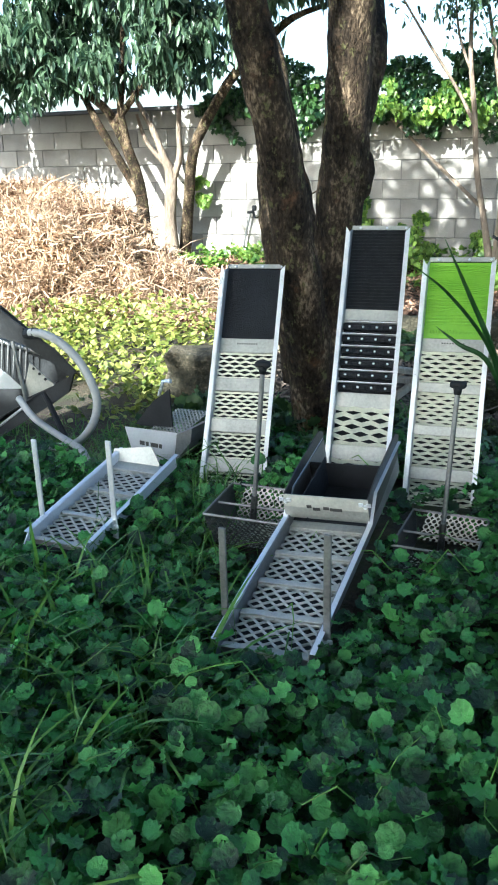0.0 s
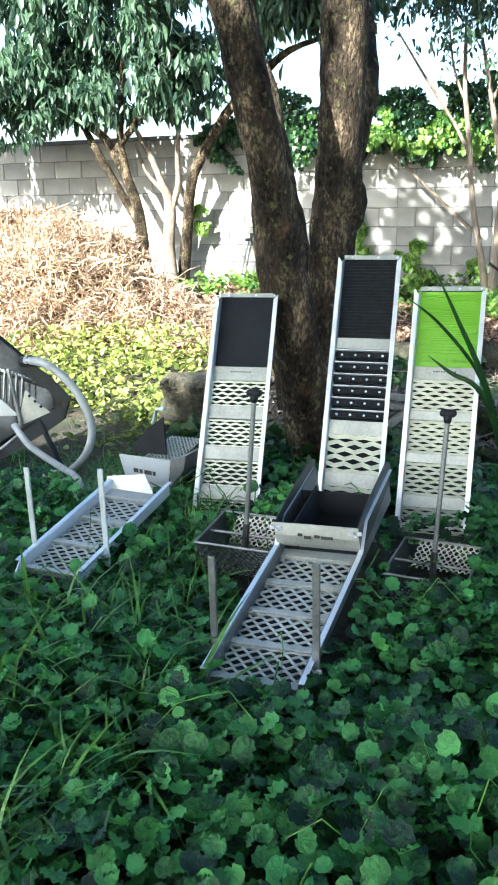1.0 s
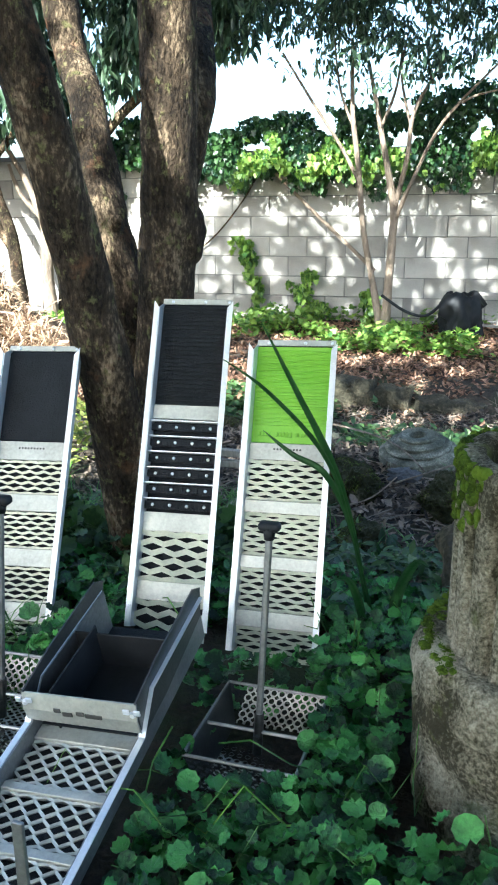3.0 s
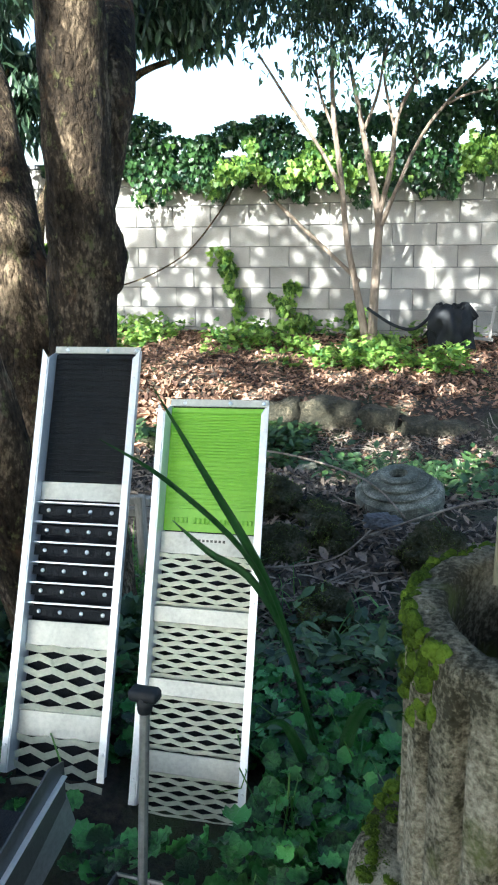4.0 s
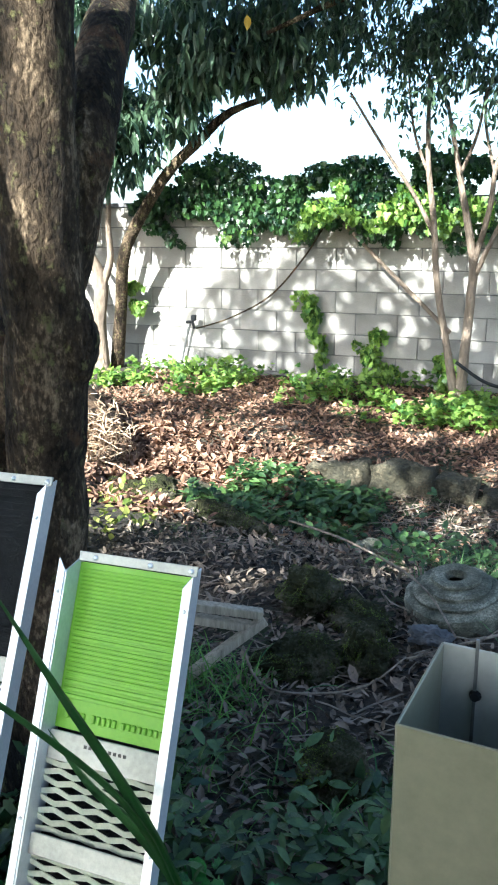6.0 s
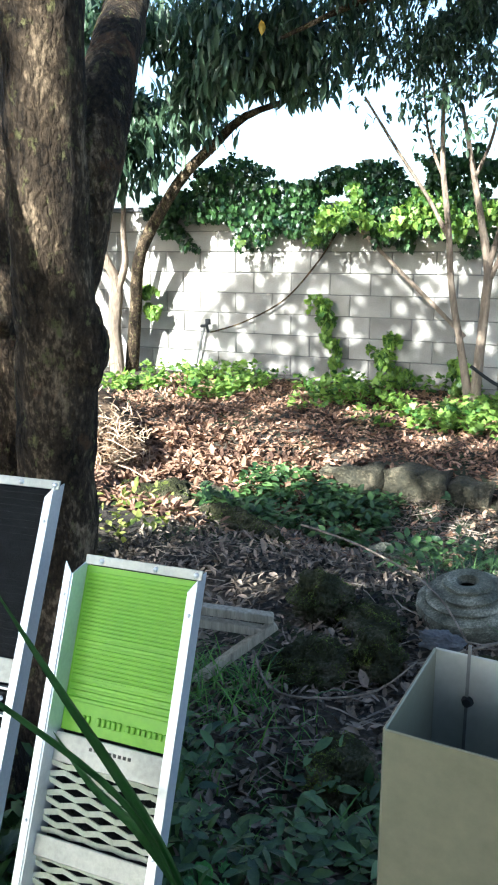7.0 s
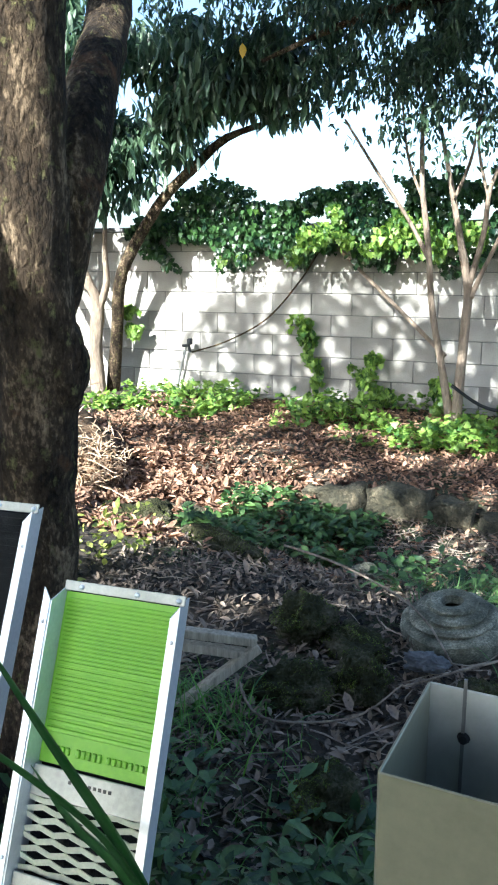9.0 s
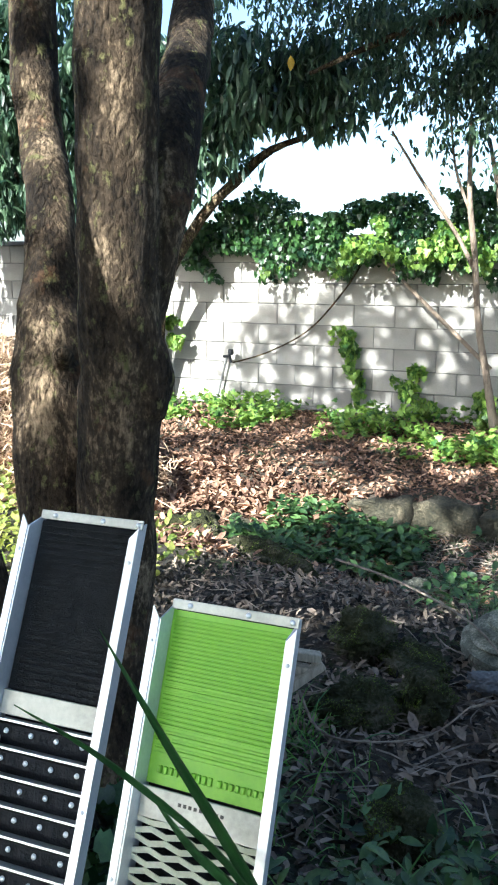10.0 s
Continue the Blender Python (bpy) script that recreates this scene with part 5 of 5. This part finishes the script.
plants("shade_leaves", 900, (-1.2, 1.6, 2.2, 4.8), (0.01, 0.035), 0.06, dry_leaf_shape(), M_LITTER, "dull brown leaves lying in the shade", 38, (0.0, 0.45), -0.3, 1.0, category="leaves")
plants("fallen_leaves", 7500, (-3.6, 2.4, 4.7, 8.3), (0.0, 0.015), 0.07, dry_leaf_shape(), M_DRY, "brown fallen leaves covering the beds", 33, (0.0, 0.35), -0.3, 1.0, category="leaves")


# ---- twigs ----
def twig_litter(name, n, region, length, r, label, seed, material=M_TWIG, lift=0.02):
    rnd = random.Random(seed)
    bm = bmesh.new()
    for _ in range(n):
        x, y = rnd.uniform(region[0], region[1]), rnd.uniform(region[2], region[3])
        a, ln = rnd.uniform(0, 6.28), length * rnd.uniform(0.35, 1.3)
        pts, bend = [], rnd.uniform(-0.8, 0.8)
        for k in range(5):
            s = ln * (k / 4 - 0.5)
            px, py = x + s * math.cos(a + bend * k / 4), y + s * math.sin(a + bend * k / 4)
            pts.append((px, py, soil(px, py) + lift * (0.4 + rnd.random()) + 0.01))
        rr = r * rnd.uniform(0.5, 1.4)
        tube(bm, pts, [rr, rr * 0.9, rr * 0.8, rr * 0.65, rr * 0.4], 5)
    return solo(name, bm, material, label, "twigs", kind="stuff")


twig_litter("twigs", 700, (-1.3, 1.4, 2.6, 6.2), 0.32, 0.003, "bare fallen twigs over dark soil", 51)
twig_litter("stems", 160, (-0.9, 1.3, -0.1, 1.9), 0.22, 0.0016, "thin green and dry stems among ground ivy", 52, M_GRASS, 0.12)
for i, pts in enumerate(([(-0.9, 4.6, 0.12), (-0.5, 4.25, 0.2), (-0.1, 3.85, 0.24), (0.1, 3.55, 0.2)], [(-0.5, 3.2, 0.2), (-0.35, 3.05, 0.17), (-0.1, 3.1, 0.2), (0.02, 3.2, 0.28)], [(0.9, 4.0, 0.2), (0.4, 3.6, 0.28), (0.0, 3.3, 0.22)])):
    bm = bmesh.new()
    s = spline([(*p, 0.0065 - 0.002 * (i == 1)) for p in pts], 16)
    tube(bm, [tuple(q[:3]) for q in s], [q[3] * (1 - 0.5 * k / 16) for k, q in enumerate(s)], 7, 0.2)
    solo("branch", bm, M_TWIG, "bare grey branch lying on dark soil", "branch", "fallen branches", smooth=True)


# ---- heap of dry brush ----
def build_heap():
    rnd = np.random.default_rng(61)
    n = 56000
    c, ax = np.array([-4.8, 5.25, -0.1]), np.array([2.35, 1.35, 1.3])
    bm = bmesh.new()
    bmesh.ops.create_icosphere(bm, subdivisions=5, radius=1)
    for v in bm.verts:
        k = 0.93 + 0.12 * noise.noise(v.co * 2.2) + 0.05 * noise.noise(v.co * 7)
        v.co = Vector((c[0] + v.co.x * ax[0] * k, c[1] + v.co.y * ax[1] * k, c[2] + v.co.z * ax[2] * k))
    h = thing("brush_heap", label="big sunlit heap of dry brown brush and leaves", category="brush heap")
    part("core", bm, mat("brush_core", (0.05, 0.03, 0.016), (0.22, 0.14, 0.08), 6, 0.95, bump=1.0), h, "packed dark litter", True)
    d = rnd.normal(size=(n, 3))
    d[:, 2] = np.abs(d[:, 2])
    d[:, 1] = -np.abs(d[:, 1]) * 1.0 + 0.3 * rnd.random(n)
    d /= np.linalg.norm(d, axis=1)[:, None]
    k = np.array([0.93 + 0.12 * noise.noise(Vector(p) * 2.2) + 0.05 * noise.noise(Vector(p) * 7) for p in d]) + rnd.uniform(-0.02, 0.05, n)
    pos = c + d * ax * k[:, None]
    v, f = lance_leaf(0.1)
    ob = scatter("litter", v, f, pos, turns(rnd.uniform(0, 6.28, n), rnd.normal(0.3, 0.7, n), rnd.normal(0, 0.7, n)), rnd.uniform(0.04, 0.11, n), M_BRUSH)
    ob.parent = h
    tagged(ob, "dry pale leaves and fronds")
    bm = bmesh.new()
    r2 = random.Random(8)
    for i in range(900):
        p = pos[r2.randrange(n)]
        a, ln = r2.uniform(0, 6.28), r2.uniform(0.1, 0.4)
        q = Vector(p)
        e = Vector((math.cos(a), math.sin(a) * 0.6, r2.uniform(-0.5, 0.5))) * ln
        tube(bm, [q, q + e * 0.5 + Vector((0, -0.03, 0.03)), q + e], [0.005, 0.004, 0.002], 4, cap=False)
    tagged(part("stick_tangle", bm, M_BRUSH, h, "tangled dry sticks"), kind="stuff")


build_heap()


# ---- strap-leaved plant in front of the green sluice ----
def strap(pts, width, label_parent):
    bm = bmesh.new()
    s = spline([(*p, w) for p, w in zip(pts, width)], 22)
    prev = None
    for i, q in enumerate(s):
        p = Vector(q[:3])
        d = Vector(s[min(i + 1, 21)][:3]) - Vector(s[max(i - 1, 0)][:3])
        side = d.cross(Vector((0.2, -1, 0.15))).normalized() * q[3]
        row = [bm.verts.new(p - side), bm.verts.new(p + Vector((0, 0.35, 0)) * q[3]), bm.verts.new(p + side)]
        if prev:
            bm.faces.new((prev[0], prev[1], row[1], row[0]))
            bm.faces.new((prev[1], prev[2], row[2], row[1]))
        prev = row
    bmesh.ops.solidify(bm, geom=bm.faces[:], thickness=0.0008)
    part("leaf", bm, M_BLADE, label_parent, "", True)


sp = thing("strap_leaf_plant", label="tall dark green strap-leaved plant beside a sluice", category="plant")
strap([(0.14, 1.84, 0.3), (0.09, 1.8, 0.6), (0.045, 1.76, 0.78), (-0.03, 1.71, 0.96), (-0.092, 1.675, 1.1)], [0.004, 0.006, 0.008, 0.0055, 0.0005], sp)
strap([(0.15, 1.85, 0.3), (0.085, 1.79, 0.62), (0.03, 1.75, 0.8), (-0.07, 1.67, 0.95), (-0.155, 1.615, 1.03)], [0.003, 0.004, 0.005, 0.0042, 0.0006], sp)
strap([(0.14, 1.86, 0.3), (0.085, 1.81, 0.6), (0.03, 1.77, 0.75), (-0.05, 1.78, 0.79), (-0.124, 1.8, 0.835)], [0.004, 0.005, 0.007, 0.006, 0.0006], sp)
strap([(0.16, 1.83, 0.3), (0.2, 1.76, 0.5), (0.24, 1.7, 0.6), (0.27, 1.64, 0.62)], [0.01, 0.012, 0.008, 0.0006], sp)
strap([(0.13, 1.82, 0.3), (0.12, 1.74, 0.45), (0.1, 1.68, 0.55), (0.07, 1.62, 0.57)], [0.009, 0.01, 0.007, 0.0006], sp)


# ---- highbanker with its hose, and the feed tray beside it ----
hb = thing("highbanker", label="black metal highbanker wash plant with a grey hose", category="wash plant")
M_HOUSING = mat("dark_painted_steel", (0.006, 0.007, 0.008), (0.03, 0.033, 0.036), 7, 0.5, bump=0.15, fine=90, spec=0.3)


def slab(name, quad, t, material, label="", parent=None):
    bm = bmesh.new()
    q = [Vector(p) for p in quad]
    nrm = (q[1] - q[0]).cross(q[2] - q[0]).normalized() * t
    a = [bm.verts.new(p) for p in q]
    b = [bm.verts.new(p + nrm) for p in q]
    bm.faces.new(a)
    bm.faces.new(b[::-1])
    for k in range(len(q)):
        bm.faces.new((a[k], b[k], b[(k + 1) % len(q)], a[(k + 1) % len(q)]))
    return part(name, bm, material, parent or hb, label)


def rod(name, a, b, r, material, parent=None, label=""):
    bm = bmesh.new()
    tube(bm, [a, b], [r, r], 8)
    return part(name, bm, material, parent or hb, label)


# the near side is a folded frame round an opening; the bed and the far side lie behind it
slab("top_rail", [(-2.25, 1.95, 1.03), (-1.829, 1.95, 0.775), (-1.731, 1.95, 0.71), (-1.596, 1.95, 0.635), (-1.501, 1.95, 0.549), (-1.53, 1.95, 0.525), (-1.62, 1.95, 0.585), (-1.74, 1.95, 0.642), (-1.86, 1.95, 0.665), (-2.25, 1.95, 0.8)], 0.006, M_HOUSING, "dark folded upper rail")
lower = slab("lower_rail", [(-2.25, 1.94, 0.14), (-1.906, 1.94, 0.285), (-1.758, 1.94, 0.389), (-1.595, 1.94, 0.497), (-1.501, 1.94, 0.549), (-1.53, 1.94, 0.475), (-1.61, 1.94, 0.422), (-1.913, 1.94, 0.239), (-2.25, 1.94, 0.03)], 0.012, M_HOUSING, "dark lower rail")
slab("rail_edge", [(-2.25, 1.932, 0.152), (-1.906, 1.932, 0.293), (-1.758, 1.932, 0.396), (-1.758, 1.932, 0.384), (-1.906, 1.932, 0.28), (-2.25, 1.932, 0.138)], 0.004, M_ALU, "bright worn edge", lower)
slab("bed_plate", [(-2.25, 1.97, 0.13), (-1.62, 1.97, 0.48), (-1.72, 2.12, 0.45), (-2.25, 2.12, 0.13)], 0.005, M_HOUSING, "dark wash bed")
slab("far_side", [(-2.3, 2.12, 0.96), (-1.95, 2.12, 0.74), (-1.78, 2.12, 0.62), (-1.66, 2.12, 0.5), (-1.72, 2.12, 0.42), (-2.3, 2.12, 0.1)], 0.006, M_HOUSING, "dark far side wall")
slab("chute_plate", [(-1.95, 2.0, 0.54), (-1.873, 2.0, 0.496), (-1.808, 2.0, 0.445), (-1.95, 2.0, 0.43)], 0.004, M_ALU, "bright chute plate")
gs = slab("gusset", [(-1.702, 1.93, 0.578), (-1.595, 1.93, 0.496), (-1.759, 1.93, 0.422)], 0.004, M_ALU_DULL, "pale triangular gusset")
for x, z in ((-1.682, 0.556), (-1.657, 0.537), (-1.632, 0.518)):
    bm = bmesh.new()
    disc(bm, x, 1.926, z, 0.006, 0.004)
    part("bolt", bm, M_BLACK, gs)
rod("strut", (-1.763, 1.92, 0.66), (-1.731, 1.92, 0.425), 0.008, M_ALU_DARK, label="worn steel strut")
rod("leg", (-1.65, 1.93, 0.46), (-1.44, 1.85, 0.17), 0.011, M_BLACK)
rod("leg", (-2.1, 1.95, 0.3), (-2.16, 1.9, 0.2), 0.011, M_BLACK)
for i in range(9):
    rod("grizzly_bar", (-2.05 + i * 0.03, 2.06, 0.64 - 0.004 * i), (-2.07 + i * 0.03, 2.05, 0.47), 0.004, M_ALU_DARK)
rod("spray_bar", (-2.2, 2.08, 0.66), (-1.66, 2.08, 0.56), 0.012, M_ALU_DARK)
rod("coupling", (-1.7, 1.93, 0.69), (-1.64, 1.91, 0.702), 0.021, M_BLACK, label="black hose coupling")


def hose(pts, r, ring):
    bm = bmesh.new()
    s = spline([(*p, r) for p in pts], 90)
    tube(bm, [tuple(q[:3]) for q in s], [r * (1 + (0.05 if ring and k % 2 else 0)) for k in range(90)], 12)
    solo("hose", bm, M_HOSE, "grey ribbed suction hose curling into the grass" if ring else "grey pipe lying in the grass", "hose", "hoses", smooth=True)


hose([(-1.667, 1.91, 0.702), (-1.59, 1.9, 0.7), (-1.518, 1.9, 0.669), (-1.45, 1.9, 0.609), (-1.402, 1.9, 0.526), (-1.387, 1.9, 0.451), (-1.413, 1.9, 0.37), (-1.472, 1.9, 0.3), (-1.543, 1.9, 0.262), (-1.66, 1.9, 0.25)], 0.0155, True)
hose([(-1.7, 1.84, 0.46), (-1.609, 1.8, 0.405), (-1.537, 1.8, 0.362), (-1.465, 1.79, 0.335), (-1.37, 1.75, 0.32), (-1.25, 1.62, 0.33), (-1.1, 1.45, 0.38)], 0.013, False)

# feed tray with a perforated back lying behind the far sluice
ft = thing("feed_tray", pose(-1.0, 1.62, 0.36, 0, 0, -8), "pale sheet metal feed tray with a black back in grass", "feed tray")
bm = bmesh.new()
prism(bm, [(-0.105, 0.115), (0.11, 0.125), (0.085, 0.0), (-0.07, 0.0)], 0.003)
fr = part("front_panel", bm, M_ALU, ft, "pale galvanised front")
bm = bmesh.new()
for x, wd in ((-0.045, 0.02), (-0.02, 0.012), (0.0, 0.03), (0.034, 0.012)):
    box(bm, x, x + wd, -0.0008, 0.0, 0.062, 0.076)
part("maker_mark", bm, M_INK, fr, "small dark mark")
bm = bmesh.new()
perforated(bm, (-0.02, 0.02, 0.11), (0.14, 0, 0.01), (0, 0.16, 0.03), 10, 10, 0.0045)
part("sieve", bm, M_ALU_DULL, ft, "perforated sieve plate")
bm = bmesh.new()
prism(bm, [(-0.1, 0.11), (-0.02, 0.2), (0.05, 0.25), (0.055, 0.11)], 0.006, pose(0, 0.05, 0))
part("back_panel", bm, M_BLACK, ft, "black upright splash plate")
bm = bmesh.new()
prism(bm, [(0.1, 0.03), (0.16, 0.1), (0.17, 0.15), (0.105, 0.12)], 0.15, pose(0, 0.0, 0))
part("side_panel", bm, M_ALU_DARK, ft)
bm = bmesh.new()
tube(bm, [(0.0, 0.06, 0.22), (0.02, 0.06, 0.27), (0.05, 0.06, 0.275)], [0.006, 0.006, 0.008], 8)
part("valve", bm, M_ALU, ft, "small metal valve")
# curved flare between the far sluice and the tray
bm = bmesh.new()
prism(bm, [(-0.085, 0.0), (-0.085, 0.055), (0.04, 0.075), (0.075, 0.03), (0.085, 0.0)], 0.003, pose(-0.915, 1.38, 0.44, -25, 0, 0))
solo("flare_plate", bm, M_ALU_DULL, "curved metal flare at the head of a sluice", "flare plate")


# ---- things at the wall ----
tp = thing("garden_tap", label="garden tap on a thin upright pipe by the wall", category="tap")
bm = bmesh.new()
tube(bm, [(-3.66, 8.44, 0.12), (-3.6, 8.44, 0.4), (-3.53, 8.45, 0.66)], [0.012, 0.012, 0.012], 8)
part("pipe", bm, M_ALU_DARK, tp)
bm = bmesh.new()
tube(bm, [(-3.56, 8.43, 0.66), (-3.48, 8.4, 0.67), (-3.46, 8.4, 0.6)], [0.016, 0.018, 0.013], 8)
box(bm, -3.49, -3.44, 8.38, 8.42, 0.68, 0.74, 0.006)
part("tap_head", bm, M_BLACK, tp)
bm = bmesh.new()
s = spline([(-3.46, 8.44, 0.6, 0.009), (-3.08, 8.45, 0.72, 0.009), (-2.65, 8.46, 0.95, 0.009), (-2.31, 8.46, 1.31, 0.009), (-2.1, 8.46, 1.62, 0.009)], 30)
tube(bm, [tuple(q[:3]) for q in s], [q[3] for q in s], 6)
solo("cable", bm, M_BARK, "thin dark hose sagging across the block wall", "cable", smooth=True)
bm = bmesh.new()
limb(bm, [(-1.9, 8.35, 1.62, 0.016), (-1.5, 8.33, 1.25, 0.018), (-1.15, 8.25, 0.95, 0.02), (-0.85, 8.15, 0.7, 0.02)], 20, 7, 0.15)
solo("leaning_branch", bm, M_BARK_PALE, "bare straight branch leaning on the wall", "branch", smooth=True)
ch = thing("black_bin", label="crumpled black plastic bin by a white frame at the wall", category="bin")
bm = bmesh.new()
lathe(bm, [(0.17, -0.08), (0.18, 0.02), (0.175, 0.12), (0.185, 0.2), (0.15, 0.27), (0.1, 0.29), (0.06, 0.22)], 36, pose(0.0, 7.9, 0.24), 0.55)
part("body", bm, M_BLACK, ch, "black crumpled plastic", True)
fr2 = thing("white_frame", label="white timber frame lying by the wall", category="frame")
for a, b in (((0.14, 7.95, 0.52), (0.36, 7.95, 0.51)), ((0.36, 7.95, 0.51), (0.33, 7.95, 0.22)), ((0.1, 7.95, 0.24), (0.36, 7.95, 0.22))):
    a, b = Vector(a), Vector(b)
    d, u, w = frame_at(a, b)
    mm = Matrix((u, d, w)).transposed().to_4x4()
    mm.translation = a
    bm = bmesh.new()
    box(bm, -0.02, 0.02, 0, (b - a).length, -0.012, 0.012, 0.002, mm)
    part("rail", bm, M_BLOCK, fr2)
bm = bmesh.new()
s = spline([(-0.72, 7.8, 0.5, 0.014), (-0.5, 7.8, 0.36, 0.014), (-0.32, 7.8, 0.32, 0.014), (-0.2, 7.85, 0.4, 0.014), (-0.12, 7.9, 0.53, 0.014)], 20)
tube(bm, [tuple(q[:3]) for q in s], [q[3] for q in s], 8)
solo("pipe_hose", bm, M_BLACK, "black hose looping to the bin", "hose", smooth=True)


# ---- unseen trees added behind the walk to keep the tools in shade ----
BK = thing("tree", label="unseen tree added behind the path for shade", category="tree")
bm = bmesh.new()
limb(bm, [(-1.2, -4.2, 0.2, 0.3), (-1.2, -4.2, 1.5, 0.22), (-1.1, -4.1, 3.5, 0.16), (-0.9, -4.0, 5.0, 0.08)], 20, 14)
part("trunk", bm, M_BARK, BK, "", True)
crown("crown", SHADE, 30000, 0.2, lance_leaf(0.5), M_CROWN, BK, "dense unseen crown that shades the tools", 77, 0.5, -0.5, 1.0)
# out-of-view crowns added to dapple the wall and shade ivy and back canopy
crown("crown", DAPPLE, 30000, 0.085, lance_leaf(0.6), M_CROWN, MAIN, "thin unseen crown added to dapple the wall", 78, 0.4, -0.12, 5.0)
crown("crown", [(-1.0, 6.2, 3.8, 3.4, 0.5, 0.34)], 10000, 0.1, lance_leaf(0.5), M_CROWN, HANG, "unseen leaves added to shade the top of the wall", 83, 0.6, -0.2, 2.5)
crown("crown", HIGH, 9000, 0.2, lance_leaf(0.5), M_CROWN, MAIN, "dense unseen crown top added to shade the back canopy", 79, 0.4, -0.35, 1.6)
# loose leaves added out of view to break up sun on the trunks
crown("crown", [(-1.35, -1.3, 4.15, 0.6, 0.6, 0.5)], 150, 0.17, lance_leaf(0.5), M_CROWN, BK, "loose unseen leaves added to dapple the trunks", 81, 0.4, 0.0, 2.6)
